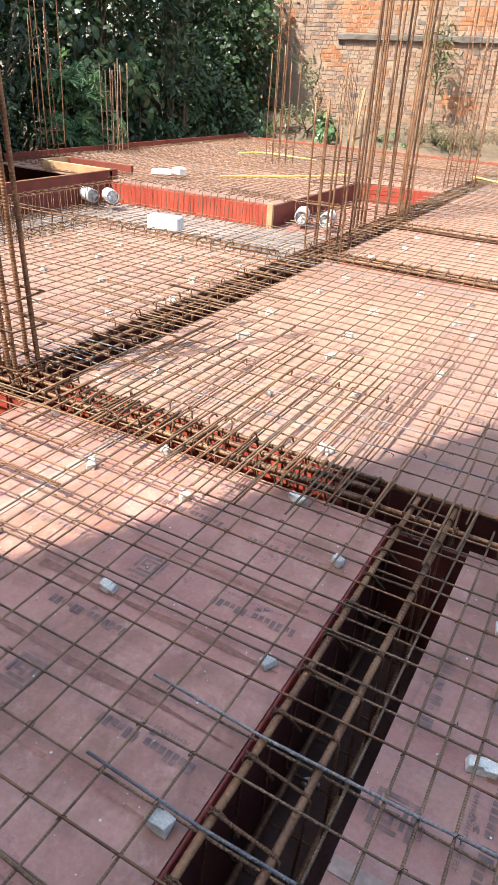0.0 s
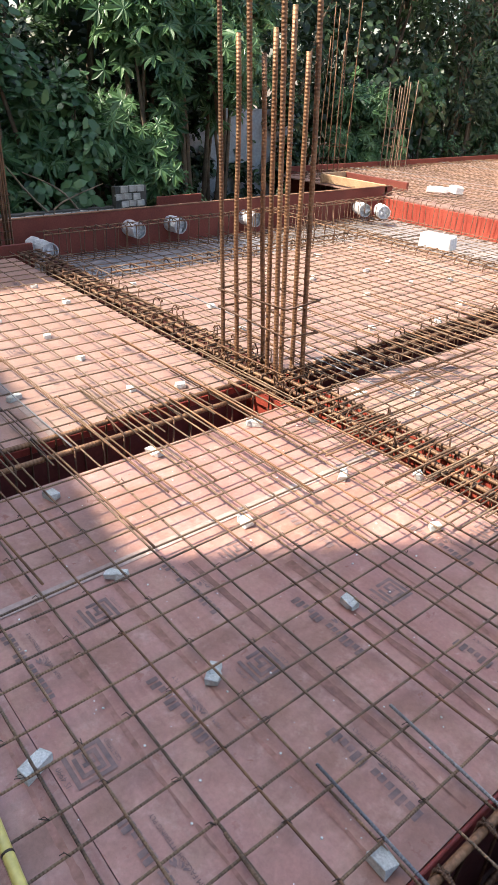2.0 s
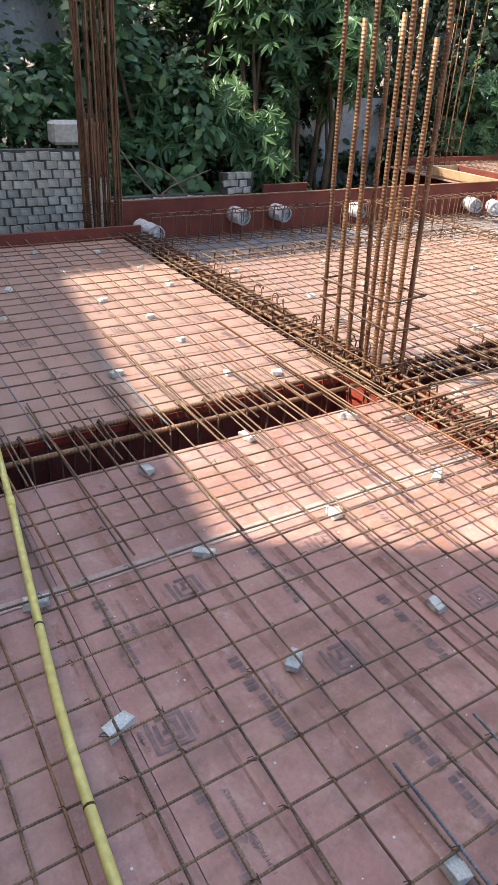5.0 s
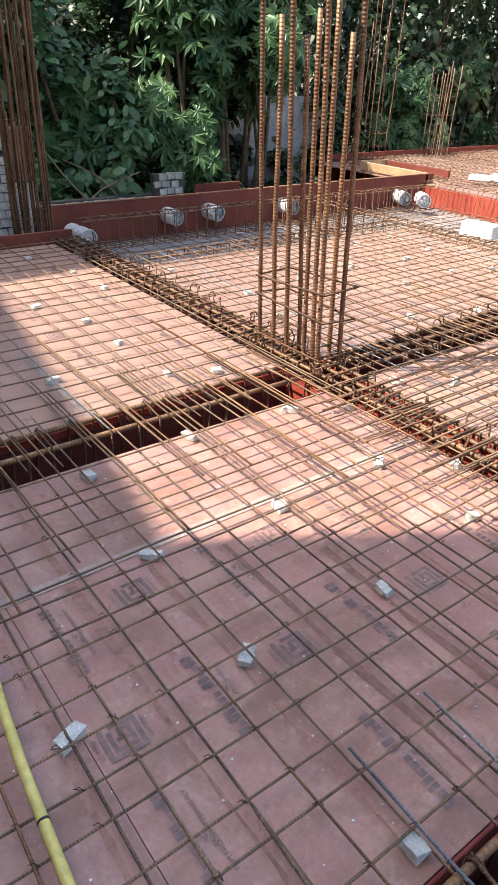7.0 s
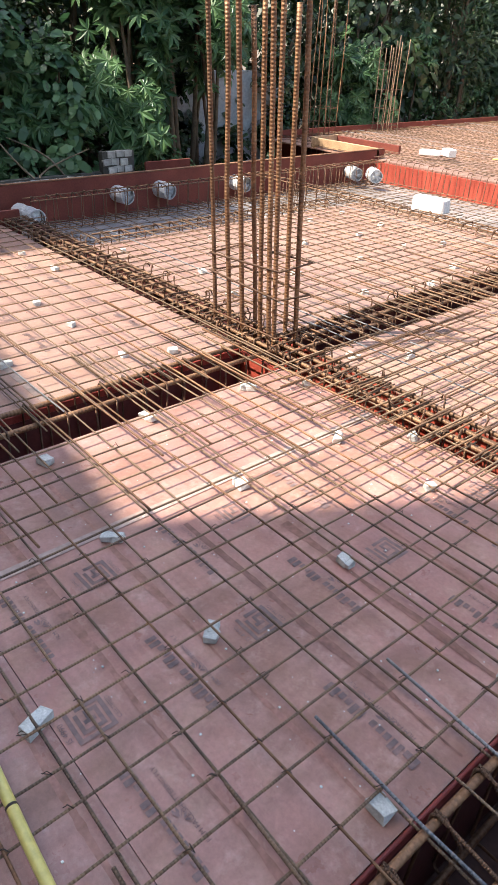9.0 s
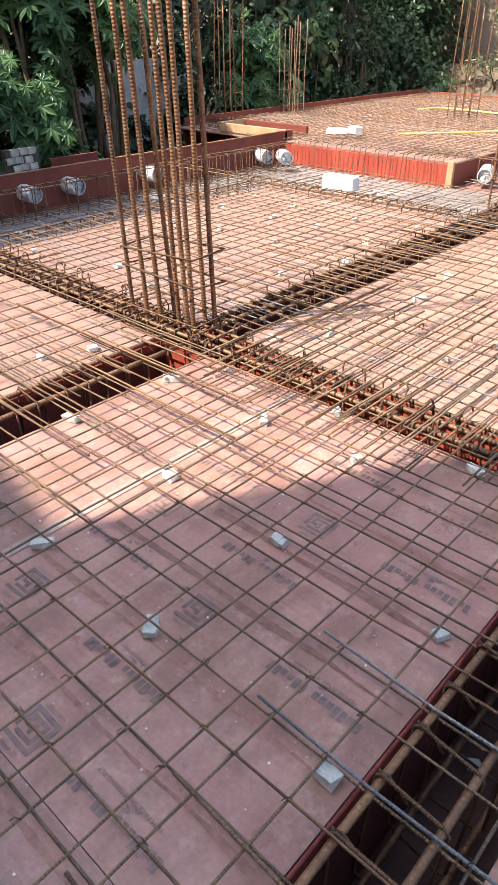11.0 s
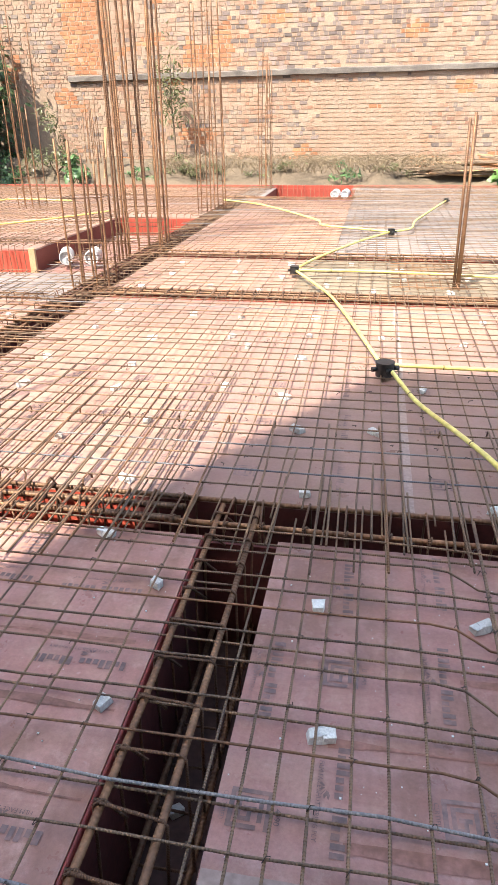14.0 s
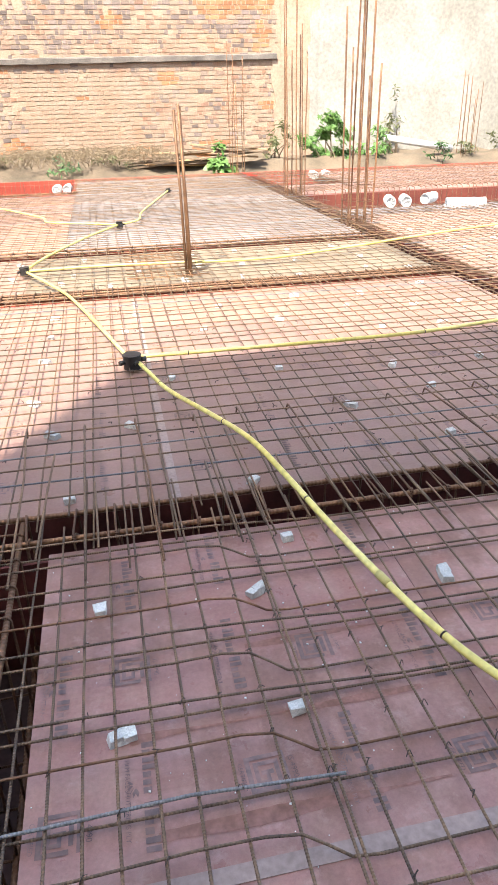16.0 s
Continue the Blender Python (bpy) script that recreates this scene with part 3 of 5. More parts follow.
def cage(axis, a0, a1, c, half, z_top=0.035, z_bot=-0.40, pitch=0.16, r=0.0105, rs=0.0048, legs=2, jitter=0.012):
    """A beam cage: long bars at the corners, closed stirrups with hooks round them."""
    t = thing("beam_cage", (0, 0, 0), "rusty steel beam cage with closely tied stirrups in its form", "beam cage", "beam cages")
    def P(a, o, z):
        return (a, c + o, z) if axis == "x" else (c + o, a, z)
    offs = [(-half, z_top), (half, z_top), (-half, z_bot), (half, z_bot)] + ([(0, z_top), (-half * 0.5, z_top - 0.022), (half * 0.55, z_top - 0.024)] if legs > 2 else [])
    for o, z in offs:
        part("long_bar", tube(wobbly(P(a0, o, z), P(a1, o, z), 0.6, 0.004, random.random()), r, 7), BAR_RUST, t)
    a = a0 + 0.08
    h, k = half + r + rs, r + rs
    loop = [(-h, z_top + k), (h, z_top + k), (h, z_bot - k), (-h, z_bot - k)]
    pts = []
    for i in range(4):
        o0, z0 = loop[i]
        o1, z1 = loop[(i + 1) % 4]
        pts += [(o0 + (o1 - o0) * 0.06, z0 + (z1 - z0) * 0.03), (o0 + (o1 - o0) * 0.94, z0 + (z1 - z0) * 0.97)]
    bm = bmesh.new()
    add_tube(bm, [(o, 0, z) if axis == "y" else (0, o, z) for o, z in pts], rs, 5, True)
    hook = [(-h, 0.004, z_top - 0.02), (-h + 0.002, 0.006, z_top + k), (-h + 0.02, 0.010, z_top + k * 0.8), (-h + 0.075, 0.014, z_top - 0.035)]
    add_tube(bm, [p if axis == "y" else (p[1], p[0], p[2]) for p in hook], rs, 5)
    me = mesh_from("stirrup", bm, STIRRUP)
    while a < a1:
        s = part("stirrup", me, STIRRUP, t)
        s.location = (c, a, 0) if axis == "y" else (a, c, 0)
        s.rotation_euler = (random.gauss(0, 0.03), random.gauss(0, 0.03), random.gauss(0, 0.05))
        a += pitch + random.gauss(0, jitter)
    return t


cage("y", -0.843, 2.3, -0.474, 0.074, 0.03, -0.40, 0.1575, 0.0105, jitter=0.003)
cage("y", -1.2, 2.2, -2.63, 0.075, 0.03, -0.40, 0.12, 0.0125)
cage("x", -5.9, -0.7, 2.25, 0.085, 0.035, -0.40, 0.11, legs=3)
cage("x", -0.75, 5.0, 2.25, 0.085, 0.028, -0.40, 0.15)
cage("y", 2.3, 13.2, -2.58, 0.10, 0.035, -0.40, 0.12, legs=3)
cage("x", -2.5, 3.2, 5.8, 0.085, 0.035, -0.40, 0.13, legs=3)
cage("x", -2.5, 3.2, 7.71, 0.085, 0.035, -0.40, 0.14)
cage("y", 2.4, 15.0, 3.22, 0.09, 0.035, -0.40, 0.14)
cage("x", -6.5, -2.8, 5.42, 0.07, 0.06, -0.24, 0.15, 0.006)
cage("y", 2.5, 5.4, -4.95, 0.07, 0.05, -0.24, 0.15, 0.006)
cage("y", 2.6, 7.6, -6.40, 0.08, 0.05, -0.22, 0.13, 0.006)
cage("x", -5.0, -3.0, 8.3, 0.07, 0.03, -0.22, 0.16, 0.006)
cage("x", -4.2, -0.4, 13.3, 0.07, 0.06, -0.2, 0.2, 0.006)


def column(x, y, bars, ties, label, lean=0.012, r=0.010, tie_r=0.004, mat=BAR_RUST, foot=-0.30, group="column bars", drift=(0, 0)):
    """Column starter bars: uprights with their own heights, tied with rectangular links."""
    t = thing("column_bars", (x, y, foot), label, "column rebar", group)
    bx = [b[0] for b in bars]
    by = [b[1] for b in bars]
    for dx, dy, h in bars:
        lx, ly = random.gauss(drift[0], lean), random.gauss(drift[1], lean)
        n = 8
        w = random.uniform(-0.006, 0.006)
        pts = [(dx + lx * h * i / n + w * math.sin(i * 1.1), dy + ly * h * i / n + w * math.cos(i * 0.8), (h - foot) * i / n) for i in range(n + 1)]
        part("upright_bar", tube(pts, r * random.uniform(0.9, 1.1), 7), mat, t)
    e = r + tie_r
    x0, x1, y0, y1 = min(bx) - e, max(bx) + e, min(by) - e, max(by) + e
    me = mesh_from("tie", tube([(x0, y0, 0), (x1, y0, 0), (x1, y1, 0), (x0, y1, 0)], tie_r, 5, True), STIRRUP)
    for z in ties:
        s = part("tie", me, STIRRUP, t)
        s.location = (0, 0, z - foot)
        s.rotation_euler = (random.gauss(0, 0.03), random.gauss(0, 0.03), 0)
    return t


def ring_bars(w, d, nx, ny, lo, hi):
    out = []
    for i in range(nx):
        for s in (-1, 1):
            out.append((-w / 2 + w * i / (nx - 1), s * d / 2, random.uniform(lo, hi)))
    for j in range(1, ny - 1):
        for s in (-1, 1):
            out.append((s * w / 2, -d / 2 + d * j / (ny - 1), random.uniform(lo, hi)))
    return out


# the near column: each bar's foot, lean and height
near_bars = [(-3.054, 2.184, -0.020, -0.027, 2.9), (-2.951, 2.194, -0.016, -0.020, 1.60), (-2.829, 2.194, -0.028, -0.034, 2.7), (-2.943, 2.382, -0.030, -0.035, 1.53), (-2.740, 2.240, -0.020, -0.022, 1.62),
             (-2.628, 2.207, -0.028, -0.031, 2.8), (-2.644, 2.253, -0.019, -0.020, 1.70), (-2.584, 2.358, -0.025, -0.025, 2.8), (-2.701, 2.387, -0.015, -0.015, 1.54)]
near_column = thing("column_bars", (-2.82, 2.28, -0.3), "tall rusty starter bars of a column rising from the beam crossing", "column rebar", "column bars")
for x, y, lx, ly, h in near_bars:
    w, k = random.uniform(-0.004, 0.004), random.uniform(0.8, 1.2)
    pts = [(x + 2.82 + lx * (h * i / 9) + w * math.sin(i * k), y - 2.28 + ly * (h * i / 9) + w * math.cos(i * 0.8), 0.3 + h * i / 9) for i in range(10)]
    part("upright_bar", tube([(pts[0][0], pts[0][1], 0.0)] + pts, 0.0122 * random.uniform(0.94, 1.06), 8), BAR_RUST, near_column)
_tie = mesh_from("tie", tube([(-0.26, -0.12, 0), (0.265, -0.10, 0), (0.265, 0.125, 0), (-0.26, 0.11, 0)], 0.0055, 6, True), STIRRUP)
for z, rx, ry in ((0.10, 0.04, 0.02), (0.30, -0.06, 0.05), (0.43, 0.05, -0.04)):
    o = part("tie", _tie, STIRRUP, near_column)
    o.location, o.rotation_euler = (0, 0, z + 0.3), (rx, ry, 0)
column(-2.62, 6.15, ring_bars(0.36, 0.22, 4, 2, 1.05, 1.3), (0.1, 0.25, 0.4, 0.6, 0.8), "short rusty starter bars of a column at a beam crossing", 0.01)
column(-2.80, 8.2, ring_bars(0.52, 0.40, 5, 4, 2.6, 3.6), (0.08, 0.2, 0.32, 0.45, 0.58), "dense tall cage of rusty starter bars for a large column", 0.008, 0.013)
column(-2.68, 11.5, ring_bars(0.42, 0.25, 4, 2, 1.4, 3.6), (0.1, 0.3, 0.5), "rusty starter bars of a column beside the sunk bay", 0.012)
column(-2.4, 15.5, ring_bars(0.24, 0.2, 3, 2, 2.0, 3.0), (0.2, 0.5), "slim rusty starter bars at the slab edge", 0.012)
column(3.25, 16.9, ring_bars(0.30, 0.2, 3, 2, 1.6, 2.9), (0.3,), "slim rusty starter bars beyond the slab edge", 0.012, foot=-0.75)
column(3.2, 11.6, ring_bars(0.28, 0.25, 3, 3, 1.6, 3.8), (0.1, 0.35, 0.6), "rusty starter bars of a column by the sunk bay", 0.012)
column(3.22, 8.6, ring_bars(0.32, 0.24, 4, 2, 1.5, 3.4), (0.1, 0.3, 0.5), "tall rusty starter bars of a column at the beam crossing", 0.010, 0.011)
column(9.7, 18.0, ring_bars(0.4, 0.25, 4, 2, 1.4, 2.2), (0.3,), "slim rusty starter bars beyond the slab", 0.015, foot=-0.75)
column(-6.1, 11.9, ring_bars(0.42, 0.25, 4, 2, 1.4, 3.2), (0.1, 0.3, 0.5), "tall rusty starter bars on the far part of the slab", 0.012)
column(-8.75, 10.5, ring_bars(0.36, 0.25, 4, 2, 1.3, 1.6), (0.15, 0.4, 0.7, 1.0), "dark starter bars in front of the trees", 0.01, mat=BAR)
column(-8.4, 8.5, ring_bars(0.36, 0.25, 4, 2, 1.6, 2.9), (0.1, 0.3, 0.5), "thin yellowish starter bars near the slab edge", 0.014, 0.007)
column(-6.40, 2.05, ring_bars(0.15, 0.10, 4, 3, 2.4, 3.2) + ring_bars(0.11, 0.07, 2, 2, 0.9, 1.0), (0.05, 0.12, 0.2, 0.36, 0.44, 0.92), "dark tied starter bars at the slab corner", 0.005, 0.0095, 0.004, BAR_RUST)
column(-6.40, 2.25, ring_bars(0.15, 0.10, 4, 3, 2.4, 3.2), (0.05, 0.12, 0.2, 0.36, 0.43), "dark tied starter bars at the slab corner", 0.005, 0.0095, 0.004, BAR_RUST)
column(-7.4, 18.2, ring_bars(0.34, 0.2, 4, 2, 1.4, 2.2), (0.3,), "far rusty starter bars before the brick wall", 0.015, foot=-0.75)

bundle = thing("leaning_bars", (0.73, 6.32, 0.0), "bundle of three straight steel bars standing in the cage", "rebar bundle")
for dx, dy, tx in ((0, 0, -0.03), (0.022, 0.01, 0.0), (0.045, -0.005, -0.035)):
    part("bar", tube([(dx, dy, -0.3), (dx + tx * 0.5, dy, 0.7), (dx + tx, dy + 0.01, 1.40 + dx)], 0.013, 7), BAR_RUST, bundle)
sm = thing("mat_patch", (0.55, 6.75, 0.0), "small dense square of tied bars beside the standing bundle", "rebar mat")
for i in range(9):
    bar_at(sm, (-0.3 + i * 0.07, -0.75, 0.07), (-0.3 + i * 0.07, 0.75, 0.07), 0.005, BAR_RUST)
    bar_at(sm, (-0.38, -0.7 + i * 0.17, 0.08), (0.36, -0.7 + i * 0.17, 0.08), 0.005, BAR_RUST)


# ---- cover blocks ----
def block_mesh(seed):
    rnd = random.Random(seed)
    bm = bmesh.new()
    for k in range(2 if rnd.random() < 0.6 else 1):
        ox = (k - 0.5) * 0.034 if rnd.random() < 0.9 else 0
        w, d, h = rnd.uniform(0.042, 0.060) / (1.3 if k else 1), rnd.uniform(0.034, 0.044), rnd.uniform(0.024, 0.030)
        vs = add_box(bm, ox - w / 2, ox + w / 2, -d / 2, d / 2, 0, h)
        for v in vs:
            v.co += Vector((rnd.uniform(-1, 1), rnd.uniform(-1, 1), rnd.uniform(-0.5, 0.3) if v.co.z > 0.01 else 0)) * 0.0055
    bmesh.ops.bevel(bm, geom=bm.edges[:], offset=0.0012, segments=1, affect="EDGES")
    return mesh_from("cover_block", bm, BLOCK)


BLOCK_MESHES = [block_mesh(i) for i in range(9)]
block_spots = [(-1.592, 2.082), (-1.766, 1.811), (-2.206, 2.07), (-2.338, 1.817), (-2.373, 1.29), (-2.879, 1.788), (-3.496, 1.532), (-3.217, 1.026), (-3.926, 1.523), (-0.246, 2.465), (-1.023, 2.486), (-1.119, 3.095), (-0.336, 3.10), (0.051, 3.121), (0.538, 2.455), (0.945, 3.722), (1.186, 3.095), (0.312, 3.725), (-0.835, 3.655), (-0.457, 3.532), (-0.821, 4.402), (-0.435, 4.2), (-2.292, 2.486), (-0.66, 0.75), (-0.655, 1.285), (-1.255, 0.767), (-1.224, 1.276), (-1.324, 1.816), (-0.955, 2.06), (-0.668, 1.79), (-1.293, 0.275), (-1.771, 0.765), (-2.332, 0.794), (-2.979, 1.546), (-0.064, 1.262), (-0.118, 1.765), (0.375, 1.249), (0.381, 1.736), (0.558, 2.005), (1.02, 1.68), (-1.80, 0.22), (-1.768, 1.289)]
for xa, xb, ya, yb in ((1.5, 3.0, 2.6, 5.6), (-2.2, 1.3, 4.6, 5.6), (-2.2, -1.4, 2.9, 4.4), (-2.2, 3.0, 6.1, 7.5), (-5.6, -4.2, 0.2, 2.1), (-4.7, -2.9, 2.7, 5.3), (1.0, 2.9, 0.0, 1.4), (3.6, 6.5, 2.8, 8.5)):
    y = ya
    while y < yb:
        x = xa + random.uniform(0, 0.3)
        while x < xb:
            block_spots.append((x + random.gauss(0, 0.06), y + random.gauss(0, 0.07)))
            x += 0.56
        y += 0.56
for i, (x, y) in enumerate(block_spots):
    o = new("cover_block", BLOCK_MESHES[i % 9])
    o.matrix_basis = pose(x, y, 0.0015, 0, 0, random.uniform(0, 360)) @ Matrix.Diagonal((0.90, 0.90, 0.96, 1))
    tagged(o, "chipped grey cement cover block under the bars", "cover block", "cover blocks")


for x, y in ((-0.505, 1.336), (-0.40, 0.62)):
    o = new("cover_block", BLOCK_MESHES[2])
    o.matrix_basis = pose(x, y, -0.501, 0, 0, 40)
    tagged(o, "grey cement cover block lying in the beam form", "cover block", "cover blocks")


# ---- printed marks on the sheets ----
def quad(bm, x0, x1, y0, y1, skew=0.0):
    bm.faces.new([bm.verts.new(p) for p in ((x0, y0, 0), (x1, y0, 0), (x1 + skew, y1, 0), (x0 + skew, y1, 0))])


def word_mesh(seed):
    """A worn trade mark as plain bars, with a burst of small leaf shapes."""
    rnd = random.Random(seed)
    bm = bmesh.new()
    a = -0.15
    tall = (0, 2, 3, 7, 8, 11, 12)
    for k in range(13):
        w = rnd.uniform(0.013, 0.017)
        quad(bm, a, a + w, -0.011, 0.022 if k in tall else 0.009)
        a += w + (0.022 if k == 6 else 0.006)
    for k in range(5):
        t = k * 0.5 - 0.2
        c, d = math.cos(t), math.sin(t)
        p = [(0.010, 0), (0.022, 0.005), (0.036, 0), (0.022, -0.005)]
        bm.faces.new([bm.verts.new((-0.035 + u * c - v * d, -0.028 - u * d * 0.6 + v * c, 0)) for u, v in p])
    return mesh_from("stencil_mark", bm, INK)


def square_mesh(s):
    bm = bmesh.new()
    for h, t, gap in ((s / 2, s * 0.12, s * 0.35), (s * 0.31, s * 0.11, s * 0.3)):
        quad(bm, -h, h, -h, -h + t)
        quad(bm, -h, -h + t, -h + t, h - t)
        quad(bm, -h, h, h - t, h)
        quad(bm, h - t, h, -h + t, h - t - gap * 0.5)
    quad(bm, -s * 0.06, s * 0.06, -s * 0.15, s * 0.15)
    quad(bm, s * 0.06, s * 0.2, -s * 0.05, s * 0.05)
    return mesh_from("stencil_mark", bm, INK)


def lettering(text, size):
    c = bpy.data.curves.new("lettering", "FONT")
    c.body, c.size, c.align_x, c.align_y, c.resolution_u = text, size, "CENTER", "CENTER", 2
    ob = bpy.data.objects.new("lettering", c)
    me = bpy.data.meshes.new_from_object(ob)
    me.materials.clear()
    me.materials.append(INK)
    bpy.data.objects.remove(ob)
    bpy.data.curves.remove(c)
    return me


WORDS = [word_mesh(i) for i in range(3)]
SQUARE = square_mesh(0.10)
LINE, NORM, CERT = lettering("FILM FACE SHUTTERING PLY", 0.0165), lettering("IS 4990", 0.021), lettering("CERTIFIED", 0.0165)


def stamp(me, x, y, turn, dx, dy, label):
    o = part("stencil_mark", me, INK, deck, label)
    o.matrix_basis = pose(x, y, 0.0022, 0, 0, turn) @ Matrix.Translation((dx, dy, 0))


word_spots = [(-1.22, 0.635), (-1.22, 1.16), (-0.81, 0.90), (-0.93, 0.38), (-1.605, 0.39), (-1.60, 0.93), (-1.26, 1.77), (-0.86, 1.75), (0.50, 1.07), (-0.015, 1.09), (0.255, 1.49), (-0.225, 1.44), (0.81, 1.41), (-0.03, 1.865), (0.27, 1.95), (0.8, 1.95), (-0.80, 1.42), (-1.62, 1.45), (1.1, 1.1)]
square_spots = [(-1.23, 0.38), (-1.21, 0.90), (-1.19, 1.43), (-1.66, 0.64), (-1.65, 1.17), (0.50, 1.47), (0.27, 1.09), (-0.03, 1.49), (0.79, 1.03), (-0.215, 1.04), (-1.19, 1.98), (1.08, 1.5)]
for xa, xb, ya, yb in ((-2.2, 2.9, 2.65, 4.2), (-5.5, -3.0, 0.2, 1.9)):
    for y in spaced(ya, yb, 0.54, 0.0):
        for j, x in enumerate(spaced(xa, xb, 0.42, 0.01)):
            (word_spots if j % 2 else square_spots).append((x, y))
for i, (x, y) in enumerate(word_spots):
    turn = (180 if x < NX0 and y < 2.2 else -90) + random.uniform(-2, 2)
    stamp(WORDS[i % 3], x, y, turn, 0, 0, "faded dark printed trade mark")
    if y < 2.2 and x > -2:
        stamp(LINE, x, y, turn, 0.0, -0.048, "faded dark printed lettering")
for x, y in square_spots:
    turn = (180 if x < NX0 and y < 2.2 else -90) + random.uniform(-2, 2)
    stamp(SQUARE, x, y, turn, 0, 0, "faded dark square mark")
    if y < 2.2 and x > -2:
        stamp(NORM, x, y, turn, 0.0, 0.064, "faded dark printed lettering")
        stamp(CERT, x, y, turn, 0.0, -0.062, "faded dark printed lettering")
# rust lines that wet bars left on the sheets
for y0_, xa, xb in ((0.245, -1.7, -0.6), (0.495, -2.4, -0.62), (0.742, -2.3, -0.6), (1.0, -1.7, -0.6), (1.262, -1.5, -0.62), (1.52, -1.3, -0.65), (1.255, -0.05, 0.75), (0.985, 0.0, 0.7), (1.515, 0.3, 0.9)):
    bm = bmesh.new()
    prev, k = None, 0
    x = xa
    while x < xb:
        w = 0.003 + 0.020 * max(0.0, noise.noise(Vector((x * 2.3, y0_ * 7, 1))) + 0.30) + 0.006 * abs(noise.noise(Vector((x * 24, y0_ * 5, 4))))
        o_ = 0.008 * noise.noise(Vector((x * 4, y0_, 3)))
        cur = (bm.verts.new((x, y0_ - w + o_, 0.0019)), bm.verts.new((x, y0_ + w * 0.8 + o_, 0.0019)))
        if prev:
            bm.faces.new((prev[0], cur[0], cur[1], prev[1]))
        prev = cur
        x += 0.012
    part("rust_stain", bm, RUST_STAIN, deck, "brown rust stain along a bar")
for x0_, x1_, y0_, y1_ in ((-1.85, -1.81, -0.9, 2.1), (-0.294, 2.2, 0.85, 0.89), (0.18, 0.215, 2.4, 5.6), (-3.6, -2.75, 1.0, 1.04)):
    part("tape_strip", box(x0_, x1_, y0_, y1_, 0.0016, 0.0030), TAPE, deck, "dusty tape over a sheet joint")


# ---- conduit and junction boxes ----
def smooth(pts, n=6):
    pts = [Vector(p) for p in pts]
    out = []
    for i in range(len(pts) - 1):
        p0, p1, p2, p3 = pts[max(i - 1, 0)], pts[i], pts[i + 1], pts[min(i + 2, len(pts) - 1)]
        for k in range(n):
            t = k / n
            out.append(0.5 * (2 * p1 + (p2 - p0) * t + (2 * p0 - 5 * p1 + 4 * p2 - p3) * t * t + (3 * p1 - p0 - 3 * p2 + p3) * t ** 3))
    return out + [pts[-1]]


def conduit(pts, label="yellow plastic electrical conduit lying over the bars", r=0.0125):
    p = smooth([(x, y, 0.071) for x, y in pts], 8)
    c = thing("conduit", (0, 0, 0), label, "conduit", "conduits")
    part("pipe", tube(p, r, 10), CONDUIT, c)
    i = 5
    while i < len(p) - 2:
        d = (p[i + 1] - p[i]).normalized()
        part("tie_wire", tube([p[i] - d * 0.003, p[i] + d * 0.003], r + 0.0009, 10), WIRE, c, "dark wire tie")
        i += random.randint(13, 22)
    for i in (len(p) // 3,):
        d = (p[i + 1] - p[i]).normalized()
        part("coupler", tube([p[i] - d * 0.03, p[i] + d * 0.03], r + 0.0024, 10), CONDUIT, c)
    return c


conduit([(1.35, 0.55), (1.1, 0.86), (0.92, 1.18), (0.83, 1.42), (0.75, 1.76), (0.69, 2.08), (0.64, 2.38), (0.57, 2.72), (0.45, 3.01), (0.27, 3.39), (0.19, 3.67), (0.14, 3.86)])
conduit([(0.16, 3.98), (0.68, 3.97), (1.42, 3.96), (2.01, 3.98), (2.6, 4.08), (3.6, 4.25), (6.0, 4.5)])
conduit([(0.07, 4.02), (-0.06, 4.58), (-0.20, 5.16), (-0.35, 5.70), (-0.56, 6.23), (-0.73, 6.62)])
conduit([(-0.72, 6.68), (-0.16, 6.71), (0.49, 6.66), (1.53, 6.57), (2.6, 6.9), (4.5, 7.6), (7.0, 8.2)])
conduit([(-0.75, 6.74), (-0.60, 7.31), (-0.21, 8.36), (0.19, 9.18)])
conduit([(0.19, 9.22), (-0.24, 9.46), (-0.72, 9.74), (-0.88, 10.31), (-1.92, 12.0), (-2.74, 12.7)])
conduit([(0.23, 9.22), (0.47, 9.53), (0.56, 10.23), (0.86, 11.48), (1.19, 12.79)])
conduit([(-3.2, 0.42), (-2.82, 0.34), (-2.25, 0.27), (-1.7, 0.20), (-1.36, 0.16), (-1.1, 0.14), (-0.7, 0.12)])
conduit([(-7.1, 12.14), (-6.78, 12.65), (-5.59, 12.43)])
conduit([(-5.65, 9.12), (-4.94, 9.95), (-4.3, 11.0)])
for x, y, s in ((0.10, 3.92, 1.0), (-0.76, 6.68, 0.8), (0.21, 9.2, 0.8), (1.2, 12.82, 0.7)):
    jb = thing("junction_box", (x, y, 0.055), "round black plastic junction box set among the bars", "junction box", "junction boxes")
    bm = bmesh.new()
    add_tube(bm, [(0, 0, -0.03), (0, 0, -0.028), (0, 0, 0.046), (0, 0, 0.05)], 0.055 * s, 18)
    body_ = part("body", bm, BLACK, jb)
    bm = bmesh.new()
    add_tube(bm, [(0, 0, 0.0505), (0, 0, 0.056)], 0.058 * s, 18)
    part("lid", bm, BLACK, jb)
    for a in (0.2, 1.9, 3.6, 5.1):
        bm = bmesh.new()
        add_tube(bm, [(math.cos(a) * 0.05 * s, math.sin(a) * 0.05 * s, 0.016), (math.cos(a) * 0.085 * s, math.sin(a) * 0.085 * s, 0.016)], 0.015 * s, 10)
        part("spout", bm, BLACK, body_)


